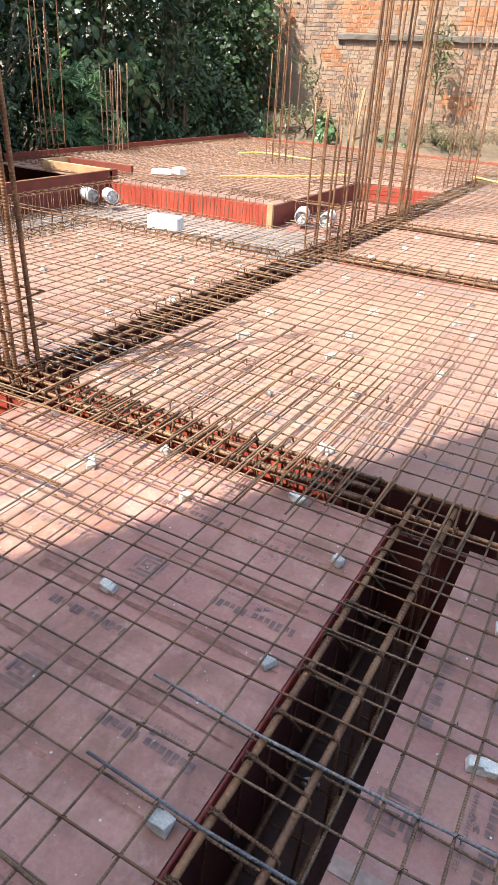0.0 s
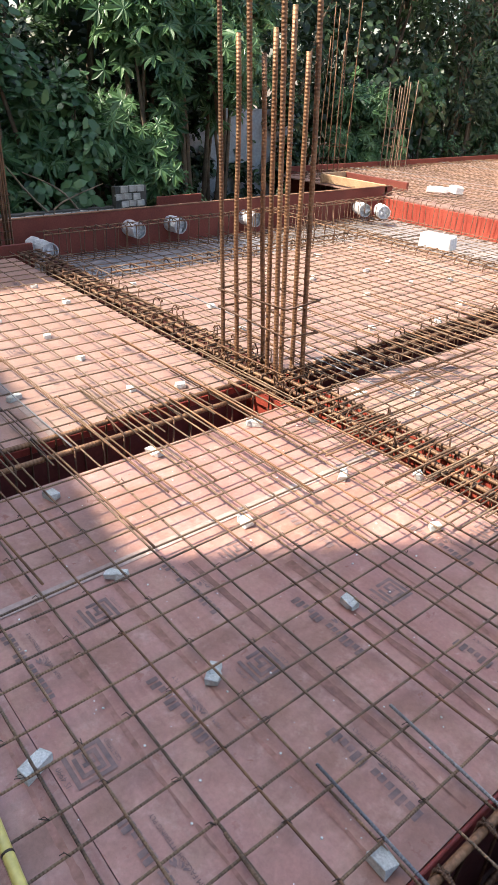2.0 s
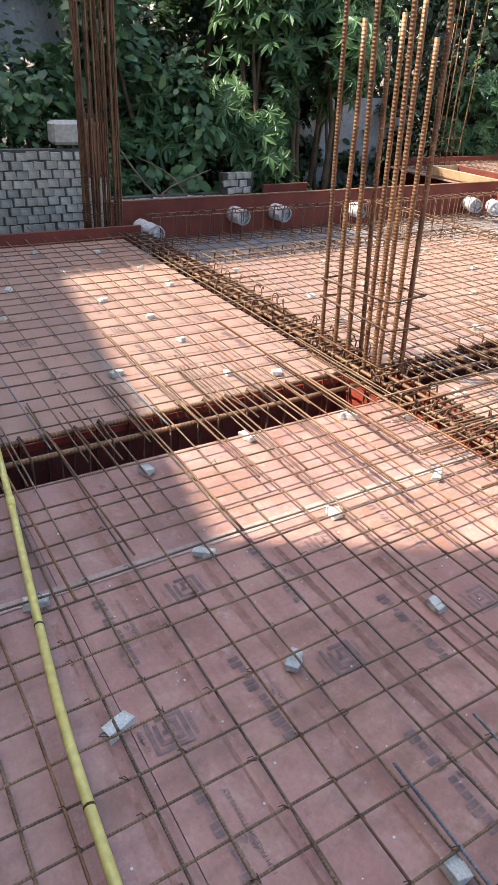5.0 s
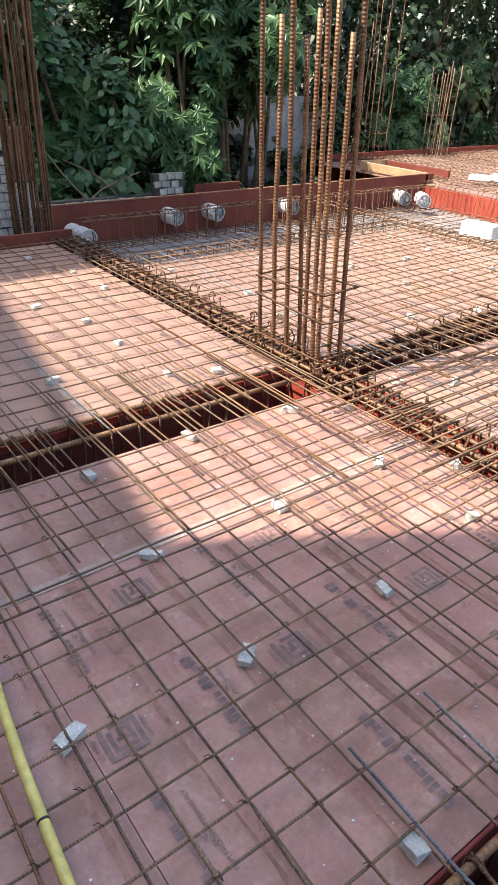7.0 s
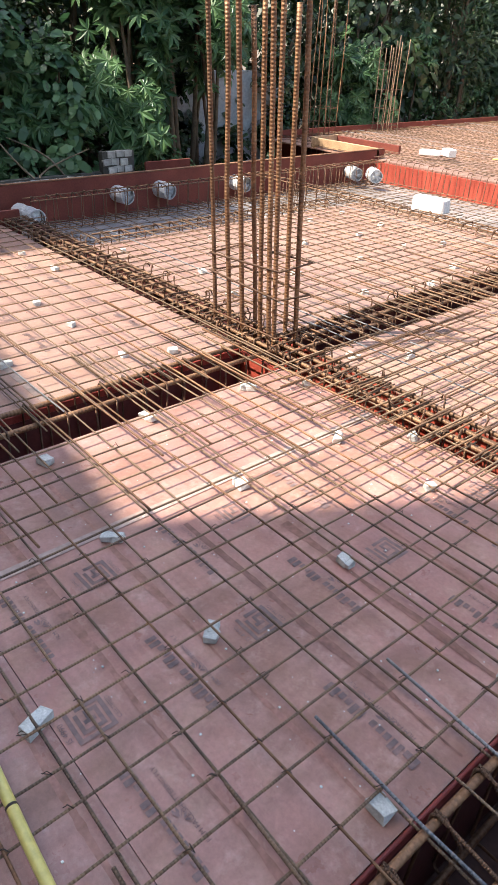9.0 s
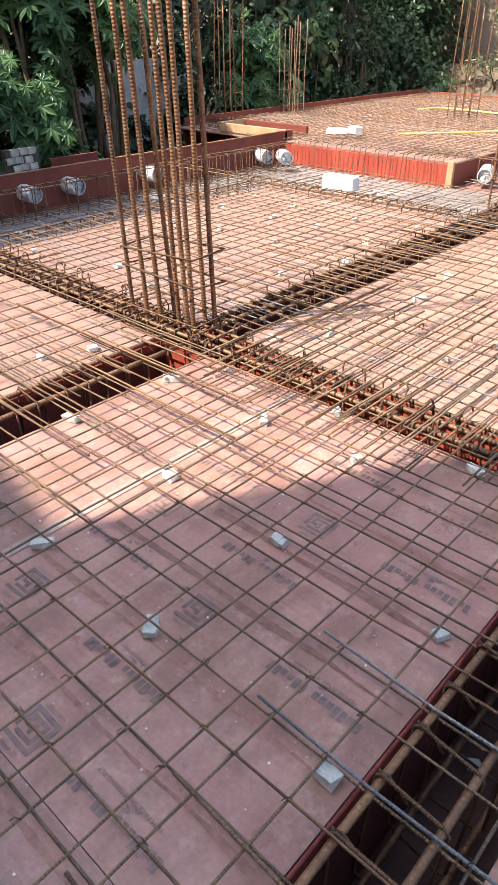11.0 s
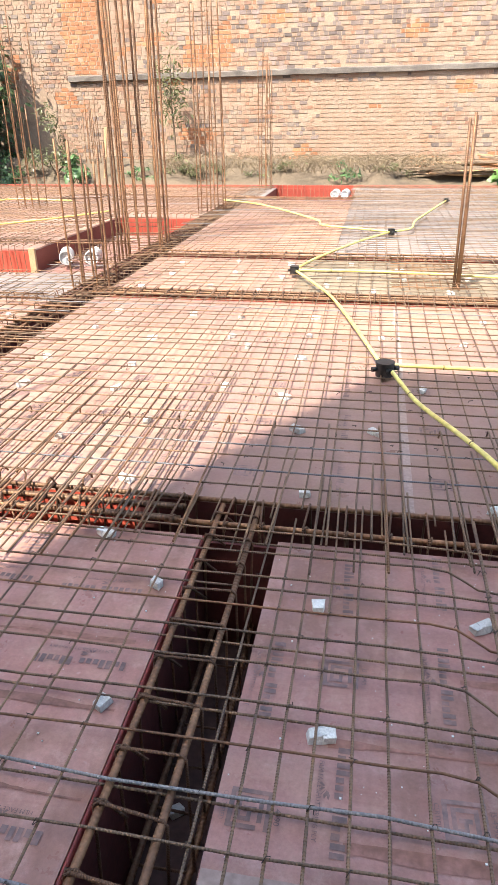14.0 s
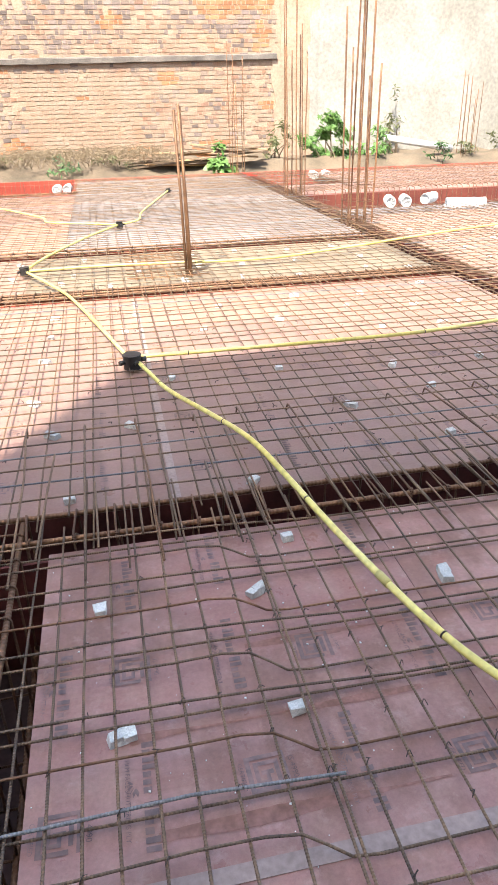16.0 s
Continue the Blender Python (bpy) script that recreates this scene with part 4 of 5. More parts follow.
# ---- plastic-wrapped pipe sleeves and white foam ----
def sleeve(x, y, z, ang, length=0.34, r=0.085, tilt=0):
    t = thing("pipe_sleeve", (0, 0, 0), "short white plastic pipe sleeve wrapped in crinkled sheet", "pipe", "pipe sleeves")
    rnd = random.Random(x * 7 + y)
    bm = bmesh.new()
    n, sides = 12, 20
    rings = []
    for i in range(n + 1):
        rings.append([bm.verts.new((length * (i / n - 0.5), math.cos(k * 2 * math.pi / sides) * rr, math.sin(k * 2 * math.pi / sides) * rr)) for k in range(sides) for rr in [r * (1 + rnd.uniform(-0.05, 0.05))]])
    inner = [[bm.verts.new((length * (e - 0.5), math.cos(k * 2 * math.pi / sides) * r * 0.86, math.sin(k * 2 * math.pi / sides) * r * 0.86)) for k in range(sides)] for e in (0, 1)]
    chain = [inner[0]] + rings + [inner[1]]
    for a, b in zip(chain, chain[1:]):
        for k in range(sides):
            bm.faces.new((a[k], a[(k + 1) % sides], b[(k + 1) % sides], b[k]))
    wall_ = part("wrapped_wall", bm, PVC, t)
    for e in (-0.42, 0.42):
        bm = bmesh.new()
        c = bm.verts.new((length * e, 0, 0))
        ring = [bm.verts.new((length * e + rnd.uniform(-0.02, 0.02), math.cos(k * 2 * math.pi / 12) * r * 0.87, math.sin(k * 2 * math.pi / 12) * r * 0.87)) for k in range(12)]
        mid = [bm.verts.new((length * e + rnd.uniform(-0.03, 0.03), math.cos(k * 2 * math.pi / 12) * r * 0.4, math.sin(k * 2 * math.pi / 12) * r * 0.4)) for k in range(12)]
        for k in range(12):
            bm.faces.new((ring[k], ring[(k + 1) % 12], mid[(k + 1) % 12], mid[k]))
            bm.faces.new((mid[k], mid[(k + 1) % 12], c))
        part("stuffing", bm, PVC, wall_, "crumpled grey plastic stuffing")
    t.matrix_basis = pose(x, y, z, 0, tilt, ang)
    return t


for x, y, z, a in ((-6.72, 3.75, -0.06, 5), (-6.72, 4.28, -0.06, 5), (-6.45, 2.62, -0.10, 5), (-6.70, 5.35, -0.08, 5)):
    sleeve(x, y, z, a)
sleeve(-6.55, 7.25, -0.10, -25, 0.26)
sleeve(-6.30, 7.38, -0.10, -35, 0.24)
sleeve(-3.85, 8.22, -0.13, -70)
sleeve(-3.50, 8.25, -0.13, -80, 0.3)
sleeve(-0.86, 15.2, -0.06, 85)
sleeve(-0.65, 15.2, -0.06, 85)
sleeve(4.9, 15.2, 0.0, 85)
sleeve(4.62, 15.2, 0.0, 85)
sleeve(4.65, 10.95, -0.05, 75)
sleeve(4.92, 10.95, -0.05, 75)
sleeve(5.35, 10.95, -0.03, 40)
sleeve(5.55, 10.1, -0.03, -15, 0.6, 0.09)
for x, y, z, a, w, d, h in ((-4.10, 5.58, 0.05, 12, 0.32, 0.16, 0.13), (-6.35, 8.62, 0.06, 25, 0.30, 0.14, 0.07), (-6.15, 8.78, 0.06, -30, 0.24, 0.12, 0.10)):
    bm = box(-w / 2, w / 2, -d / 2, d / 2, 0, h, 0.012)
    for v in bm.verts:
        v.co += Vector((random.uniform(-1, 1), random.uniform(-1, 1), random.uniform(-1, 1))) * 0.006
    f = new("foam_block", mesh_from("foam_block", bm, WHITE))
    f.matrix_basis = pose(x, y, z, 0, 0, a)
    tagged(f, "white foam block lying on the steel mat", "foam block", "foam blocks")

# timber frame at the corner of the raised edge
tf = thing("formwork_box", (0, 0, 0), "open timber and ply box frame at the slab edge", "formwork")
part("plank", box(-8.0, -6.75, 7.93, 7.98, 0.02, 0.14, 0.004), TIMBER, tf)
part("plank", box(-8.0, -6.78, 8.45, 8.5, 0.02, 0.14, 0.004), PLY_SIDE, tf)
part("post", box(-4.16, -4.08, 7.82, 7.865, PIT, 0.02, 0.004), TIMBER, tf)
part("plank", box(-8.05, -8.0, 7.93, 8.5, 0.0, 0.15, 0.004), TIMBER, tf)

# upright hooked bars along the risers of the sunk bays
for xa, xb, y_ in ((-6.6, -4.2, 7.82), (-4.0, -2.85, 10.80), (-2.15, -0.5, 15.70), (3.45, 4.7, 15.70), (3.5, 8.5, 11.82)):
    hk = thing("hook_bars", (0, y_, PIT), "row of bent upright bars in front of the red riser", "rebar", "hook bars")
    me = mesh_from("bar", tube([(0, -0.1, 0.01), (0, -0.01, 0.012), (0, 0, 0.03), (0.004, 0, 0.30), (0, 0.02, 0.33), (0, 0.14, 0.335)], 0.005, 5), STIRRUP)
    for x in spaced(xa, xb, 0.10, 0.012):
        b = part("bar", me, STIRRUP, hk)
        b.location = (x, random.uniform(-0.01, 0.01), 0)
        b.rotation_euler = (0, random.gauss(0, 0.05), 0)

# lower distribution bars resting near the sheets right of the near beam
low = thing("lower_bars", (0, 0, 0), "dark lower bars lying close to the sheets", "rebar")
for y in (-0.25, 0.0, 0.262, 0.512, 0.762, 1.022, 1.282, 1.54, 1.80, 2.06):
    bar_at(low, (BX0 - random.uniform(0.1, 0.4), y + 0.02, 0.030), (2.4, y + random.uniform(-0.03, 0.0), 0.018), 0.0041, BAR, 0.003)

# bent hooks of the stirrups standing proud along the cross beam
hk = thing("stirrup_hooks", (0, 0, 0), "dark bent stirrup hooks standing proud of the cross beam", "rebar")
me = mesh_from("hook", tube([(0, 0, -0.05), (0, 0, 0.075), (0.005, 0.012, 0.092), (0.01, 0.03, 0.088), (0.012, 0.04, 0.07)], 0.0045, 5), STIRRUP)
for x in spaced(-5.6, -0.9, 0.11, 0.02):
    for y in (2.155, 2.345):
        if random.random() < 0.75:
            h = part("hook", me, STIRRUP, hk)
            h.location = (x + random.uniform(-0.02, 0.02), y, 0)
            h.rotation_euler = (random.gauss(0, 0.12), random.gauss(0, 0.12), random.uniform(0, 6.28))
for y in spaced(2.6, 6.0, 0.13, 0.02):
    for x in (-2.69, -2.47):
        if random.random() < 0.6:
            h = part("hook", me, STIRRUP, hk)
            h.location = (x, y, 0)
            h.rotation_euler = (random.gauss(0, 0.12), random.gauss(0, 0.12), random.uniform(0, 6.28))


# ---- plants ----
def leaf_shape(kind):
    """Outline of one leaf in its own plane (x along, y across), as points and triangles."""
    if kind == "palm":
        v, f = [(0, 0, 0)], []
        lobes = 7
        for i in range(lobes):
            a = math.radians(-126 + i * 42)
            l = 1.0 - 0.32 * abs(i - 3) / 3
            for da, k, z in ((-0.36, 0.40, 0.03), (-0.20, 0.70, 0.01), (0.0, 1.0, -0.14), (0.20, 0.70, 0.01)):
                v.append((math.cos(a + da) * l * k * 0.5, math.sin(a + da) * l * k * 0.5, z * 0.5))
        n = len(v) - 1
        f = [(0, i, i + 1) for i in range(1, n)]
        return np.array(v), f
    if kind == "long":
        v = [(0, 0, 0), (0.3, 0.13, 0.03), (0.7, 0.10, -0.02), (1.0, 0, -0.14), (0.7, -0.10, -0.02), (0.3, -0.13, 0.03), (0.5, 0, -0.03)]
        return np.array(v), [(0, 6, 1), (1, 6, 2), (2, 6, 3), (3, 6, 4), (4, 6, 5), (5, 6, 0)]
    v = [(0, 0, 0), (0.35, 0.26, 0.05), (0.8, 0.2, 0.0), (1.0, 0, -0.08), (0.8, -0.2, 0.0), (0.35, -0.26, 0.05)]
    return np.array(v), [(0, 1, 5), (1, 2, 5), (2, 4, 5), (2, 3, 4)]


def leaves_mesh(name, places, normals, size, kind, mat, rng):
    base, tris = leaf_shape(kind)
    n, k = len(places), len(base)
    nr = normals / np.linalg.norm(normals, axis=1)[:, None]
    ref = rng.normal(size=(n, 3))
    ref[:, 2] -= 0.7
    ax = ref - (ref * nr).sum(1)[:, None] * nr
    ax /= np.linalg.norm(ax, axis=1)[:, None]
    ay = np.cross(nr, ax)
    s = size * rng.uniform(0.55, 1.25, n)
    v = places[:, None, :] + s[:, None, None] * (base[None, :, 0, None] * ax[:, None, :] + base[None, :, 1, None] * ay[:, None, :] + base[None, :, 2, None] * nr[:, None, :])
    t = (np.array(tris)[None] + (np.arange(n) * k)[:, None, None]).reshape(-1, 3)
    me = bpy.data.meshes.new(name)
    me.from_pydata(v.reshape(-1, 3).tolist(), [], t.tolist())
    me.materials.append(mat)
    return me


def bush(x, y, z0, rx, ry, h, n, size, kind, mat, label, category="shrub", group="shrubs", seed=0, stems=5, name="shrub", low=0.12):
    """A shrub or small tree: tapered stems, limbs and clumps of separate leaves with gaps between."""
    rng = np.random.default_rng(seed)
    t = thing(name, (x, y, z0), label, category, group)
    clumps = []
    for i in range(max(6, int(n / 55))):
        a, u = rng.uniform(0, 2 * math.pi), rng.uniform(low, 1.0)
        prof = math.sin(min(1.0, 0.25 + u * 0.85) * math.pi) ** 0.5 * 0.9 + 0.1
        q = rng.uniform(0.45, 1.0)
        clumps.append((math.cos(a) * rx * prof * q, math.sin(a) * ry * prof * q, u * h))
    clumps = np.array(clumps)
    which = rng.integers(0, len(clumps), n)
    off = rng.normal(size=(n, 3)) * np.array([rx, ry, h * 0.40]) * 0.145
    p = clumps[which] + off
    nm = p * np.array([1 / rx, 1 / ry, 0.5 / h]) + rng.normal(size=(n, 3)) * 0.55 + (np.array([0.75, -0.55, 0.75]) if kind == "palm" else np.array([0.25, -0.2, 0.75]))
    part("crown", leaves_mesh("crown", p, nm, size, kind, mat, rng), mat, t)
    bm = bmesh.new()
    for i in range(stems):
        c = clumps[rng.integers(0, len(clumps))]
        b = rng.normal(size=2) * 0.12
        add_tube(bm, [(b[0], b[1], -0.2), (b[0] + c[0] * 0.25, b[1] + c[1] * 0.25, c[2] * 0.45), (c[0] * 0.7, c[1] * 0.7, c[2] * 0.8), tuple(c)], 0.035 * min(1.5, h / 2.5), 6, r_end=0.008)
    part("trunk", bm, BARK, t)
    return t


G0 = -0.75
# dark sheets added so no bright ground shows between the leaves
tagged(new("ground_litter", mesh_from("ground_litter", box(-40, -9.1, -20, 40, -0.745, -0.735), LITTER)), "leaf litter under the trees, with their shade put into its colour", "ground", kind="structure")
tagged(new("ground_verge", mesh_from("ground_verge", box(-9.1, -6.85, -20, 7.8, -0.745, -0.735), LITTER)), "leaf litter beside the slab, with tree shade put into its colour", "ground", kind="structure")
CASTOR = "broad-leaved green castor shrub growing beside the slab"
for i, (x, y, r, h, n, low) in enumerate(((-9.2, 5.5, 0.8, 3.5, 480, 0.15), (-9.3, 6.4, 0.95, 3.7, 400, 0.54), (-9.6, 7.1, 0.7, 3.4, 260, 0.58), (-10.3, 3.6, 1.2, 3.2, 420, 0.12), (-10.1, 11.4, 0.9, 2.4, 320, 0.12), (-10.6, 5.6, 1.2, 5.0, 520, 0.5), (-9.2, 3.9, 0.7, 1.7, 240, 0.12), (-9.9, 6.0, 1.1, 4.6, 420, 0.5), (-10.8, 8.0, 1.0, 5.0, 420, 0.5), (-9.9, 10.5, 0.5, 1.9, 200, 0.12), (-10.3, 13.2, 0.8, 2.2, 260, 0.12))):
    bush(x, y, G0, r, r, h, int(n * 1.25), 0.46, "palm", LEAF, CASTOR, seed=10 + i, low=low)
for i, (x, y, r, h, n, sz) in enumerate(((-11.4, 2.2, 1.5, 4.4, 2200, 0.17), (-11.8, 4.6, 1.5, 6.0, 2400, 0.19), (-12.0, 7.4, 1.7, 6.6, 2600, 0.20), (-12.0, 10.2, 1.7, 6.6, 2600, 0.20), (-11.6, 13.0, 1.8, 6.8, 4200, 0.21), (-11.4, 16.0, 1.8, 6.4, 4200, 0.20), (-10.7, 18.3, 1.4, 5.0, 3200, 0.19), (-13.5, 0.0, 2.0, 6.0, 2200, 0.2), (-14.6, 6.0, 2.0, 8.0, 2400, 0.26), (-14.6, 11.5, 2.0, 8.0, 2400, 0.26), (-14.0, 17.0, 2.2, 8.5, 2600, 0.28), (-14.6, 2.0, 2.0, 7.0, 2200, 0.26), (-13.2, 21.0, 2.2, 8.0, 2200, 0.28), (-17, 3.0, 2.6, 8.5, 2600, 0.42), (-17, 8.0, 2.6, 9.0, 2600, 0.42), (-17, 13.0, 2.6, 9.0, 2600, 0.42), (-16.5, 18.5, 2.6, 9.0, 2600, 0.42), (-16.5, -2.0, 2.6, 8.0, 2400, 0.42), (-12.6, 5.8, 1.6, 6.0, 2400, 0.24), (-12.8, 8.8, 1.6, 6.0, 2400, 0.24), (-12.6, 11.8, 1.6, 6.0, 2400, 0.24), (-12.4, 14.6, 1.6, 6.2, 2400, 0.24), (-10.4, 17.2, 0.9, 3.4, 2200, 0.16), (-10.3, 14.6, 0.8, 3.4, 1300, 0.2), (-11.9, 19.9, 1.5, 6.0, 3400, 0.19))):
    bush(x, y, G0, r, r * 1.25, h, n, sz, "long" if i % 2 else "round", LEAF_MID if y > 15.5 and x > -12.5 else LEAF_DARK, "dense dark green tree crowding the edge of the site", "tree", "trees", 40 + i, 7, "tree")
for i, (x, y, r, h, n) in enumerate(((-8.9, 5.6, 0.5, 1.0, 700), (-9.1, 3.9, 0.6, 1.1, 800), (-9.0, 2.6, 0.7, 1.5, 900), (-9.8, 13.6, 0.6, 1.1, 700), (-10.0, 15.2, 0.6, 1.4, 700), (-8.9, 1.0, 0.9, 1.9, 1000), (-9.9, 0.6, 1.0, 2.6, 1300), (-9.9, 2.0, 0.9, 2.6, 1300), (-10.0, -0.6, 1.0, 2.6, 1200), (-9.6, 17.2, 0.6, 1.6, 800))):
    bush(x, y, G0, r, r * 1.2, h, n, 0.10, "round", LEAF, "low green creepers and weeds along the slab edge", "weeds", "weeds", 80 + i, 4, "weeds")
for i, (x, y, h) in enumerate(((-9.1, 3.3, 3.2), (-9.4, 2.2, 2.8), (-9.0, 4.3, 2.0))):
    bush(x, y, G0, 0.7, 0.7, h, 900, 0.19, "round", LEAF, "broad oval-leaved green shrub beside the low wall", seed=200 + i)
for i, (x, y, r, h, n) in enumerate(((-10.5, 4.6, 0.9, 2.6, 1700), (-10.3, 5.7, 0.8, 2.2, 1500), (-10.4, 6.7, 0.6, 2.0, 1200), (-10.0, 7.9, 0.5, 0.8, 600), (-10.0, 8.9, 0.5, 2.0, 1000), (-10.1, 7.0, 0.3, 1.6, 500), (-9.9, 8.9, 0.5, 0.9, 600), (-10.8, 9.6, 0.5, 2.0, 900))):
    bush(x, y, G0, r, r, h, n, 0.13, "round", LEAF_DARK, "dark creepers hanging in the shade of the trees", "creeper", "creepers", 240 + i, 1, "creeper")
bush(-8.3, 17.6, -0.3, 0.7, 0.6, 2.0, 700, 0.13, "long", LEAF_DRY, "sparse grey-green shrub in front of the brick wall", seed=101)
bush(-7.6, 17.2, -0.3, 0.5, 0.4, 0.9, 300, 0.16, "round", LEAF, "low green shrub in front of the brick wall", seed=102)
bush(5.9, 17.9, -0.2, 0.8, 0.6, 1.3, 420, 0.28, "palm", LEAF_BRIGHT, "bright green leafy shrub at the foot of the wall", seed=103)
bush(7.2, 18.2, -0.2, 0.6, 0.5, 1.1, 380, 0.16, "long", LEAF_BRIGHT, "green weeds at the foot of the plastered wall", seed=104)
bush(8.0, 19.0, -0.2, 0.25, 0.25, 1.8, 160, 0.18, "long", LEAF_DRY, "thin grey-green plant against the plastered wall", seed=105)
bush(11.2, 18.2, -0.2, 0.9, 0.7, 2.2, 700, 0.16, "long", LEAF_DRY, "dusty shrub against the plastered wall", seed=106)
bush(2.9, 17.2, -0.3, 0.4, 0.3, 0.85, 220, 0.2, "round", LEAF_BRIGHT, "small bright green weed by the timber pile", seed=107)
bush(-4.9, 17.6, -0.3, 0.6, 0.4, 0.9, 350, 0.14, "long", LEAF_DRY, "dry weeds at the foot of the brick wall", seed=108)
bush(-2.2, 17.6, -0.3, 0.7, 0.4, 0.7, 300, 0.12, "long", LEAF_DRY, "dry weeds at the foot of the brick wall", seed=109)
bush(4.7, 18.6, -0.2, 0.35, 0.3, 1.5, 220, 0.16, "long", LEAF_DRY, "dusty weed against the brick wall", seed=110)
for i, x in enumerate((-5.6, -4.2, -2.8, -0.9, 0.3, 9.5, 8.6)):
    bush(x, 17.3 + 0.25 * (i % 3), 0.05, 0.5, 0.35, 0.4, 180, 0.12, "long", LEAF_DRY if i % 3 else LEAF, "low dry weeds on the soil bank", "weeds", "weeds", 120 + i, 3, "weeds")
# tall thin sapling
sap = thing("sapling", (-5.3, 18.8, 0.0), "thin young tree with sparse grey-green leaves", "tree")
part("trunk", tube([(0, 0, -0.3), (-0.03, 0, 0.9), (-0.08, 0, 1.8), (-0.05, 0, 2.8)], 0.02, 6), BARK, sap)
_rng = np.random.default_rng(5)
_p = _rng.normal(size=(460, 3)) * np.array([0.2, 0.2, 0.5]) + np.array([-0.06, -0.05, 2.0])
part("crown", leaves_mesh("crown", _p, _rng.normal(size=(460, 3)) + np.array([0, -0.4, 0.6]), 0.15, "long", LEAF_DRY, _rng), LEAF_DRY, sap)

# dead branch leaning by the low wall
db = thing("dead_branch", (-8.0, 3.9, -0.5), "pale bare forked branch leaning on the low wall", "branch")
for q in (((0, 0, 0), (-0.3, -0.5, 0.5), (-0.5, -0.9, 1.1)), ((-0.1, 0.2, 0.0), (-0.35, -0.1, 0.55), (-0.5, -0.55, 0.8)), ((0.05, -0.2, 0.1), (-0.25, -0.3, 0.4), (-0.3, 0.4, 0.65))):
    bm = bmesh.new()
    add_tube(bm, smooth(q, 4), 0.02, 5, r_end=0.006)
    part("limb", bm, STICK, db)

# ---- soil bank, timber pile and odds and ends before the far wall ----
bm = bmesh.new()
nx, ny = 120, 18
grid = []
for j in range(ny + 1):
    row = []
    for i in range(nx + 1):
        x, y = -11 + 25 * i / nx, 15.9 + 3.6 * j / ny
        z = -0.55 + (0.92 if x < 0.4 else 0.66) * min(1, max(0, (y - 15.9) / 2.0)) ** 1.2 + 0.22 * noise.noise(Vector((x * 0.7, y * 0.9, 0))) + 0.09 * noise.noise(Vector((x * 3, y * 3, 2)))
        row.append(bm.verts.new((x, y, z)))
    grid.append(row)
for j in range(ny):
    for i in range(nx):
        bm.faces.new((grid[j][i], grid[j][i + 1], grid[j + 1][i + 1], grid[j + 1][i])).smooth = True
tagged(new("ground_bank", mesh_from("ground_bank", bm, SOIL)), "bank of dry soil and rubble at the foot of the wall", "ground", kind="structure")
rnd = random.Random(9)
bm = bmesh.new()
for i in range(1600):
    x, y = rnd.uniform(-5.5, 1.8), rnd.uniform(17.0, 19.2)
    a, l = rnd.uniform(0, 6.28), rnd.uniform(0.15, 0.5)
    z = rnd.uniform(0.28, 0.45)
    add_tube(bm, [(x, y, z - 0.1), (x + math.cos(a) * l * 0.5, y + math.sin(a) * l * 0.3, z + l * rnd.uniform(0.1, 0.4)), (x + math.cos(a) * l, y + math.sin(a) * l * 0.4, z + l * rnd.uniform(0.0, 0.5))], 0.006, 3, cap=False)
tagged(new("dry_stems", mesh_from("dry_stems", bm, STICK)), "tangle of dry cut stems on the soil bank", "dry stems", kind="stuff")
for i in range(18):
    l, zz = rnd.uniform(1.2, 2.3), 0.12 + i * 0.022
    w = rnd.uniform(0.09, 0.2)
    p = new("timber_plank", mesh_from("timber_plank", box(-l / 2, l / 2, -w / 2, w / 2, -0.02, 0.02, 0.004), OLD_TIMBER if i % 4 else TIMBER))
    p.matrix_basis = pose(rnd.uniform(1.4, 3.3), rnd.uniform(17.5, 18.0), zz, rnd.uniform(-5, 5), rnd.uniform(-6, 6), rnd.uniform(-16, 16))
    tagged(p, "weathered timber plank in a rough pile by the wall", "plank", "timber pile")
p = new("plastic_roll", mesh_from("plastic_roll", tube([(-1.0, 0, 0.06), (0, 0, 0.0), (1.0, 0.1, -0.06)], 0.09, 10), PVC))
p.matrix_basis = pose(8.5, 18.3, 0.38, 0, 6, 0)
tagged(p, "pale rolled sheet lying at the plastered wall", "plastic roll")
p = new("prop_stick", mesh_from("prop_stick", box(-0.035, 0.035, -0.02, 0.02, 0, 1.25, 0.004), TIMBER))
p.matrix_basis = pose(-6.8, 17.3, 0.0, 0, 7, 0)
tagged(p, "pale timber stick standing at the slab edge", "timber stick")

# pale wall and block walls beyond the slab's left side
tagged(new("wall_pale", mesh_from("wall_pale", box(-10.45, -10.3, 6.8, 9.5, G0, 0.9), PALE_WALL)), "low pale wall glimpsed behind the shrubs", "wall", kind="structure")
tagged(new("wall_rear", mesh_from("wall_rear", box(-11.1, -10.9, -2.0, 3.6, 1.25, 2.6), PALE_WALL)), "grey cement wall above the creepers", "wall", kind="structure")


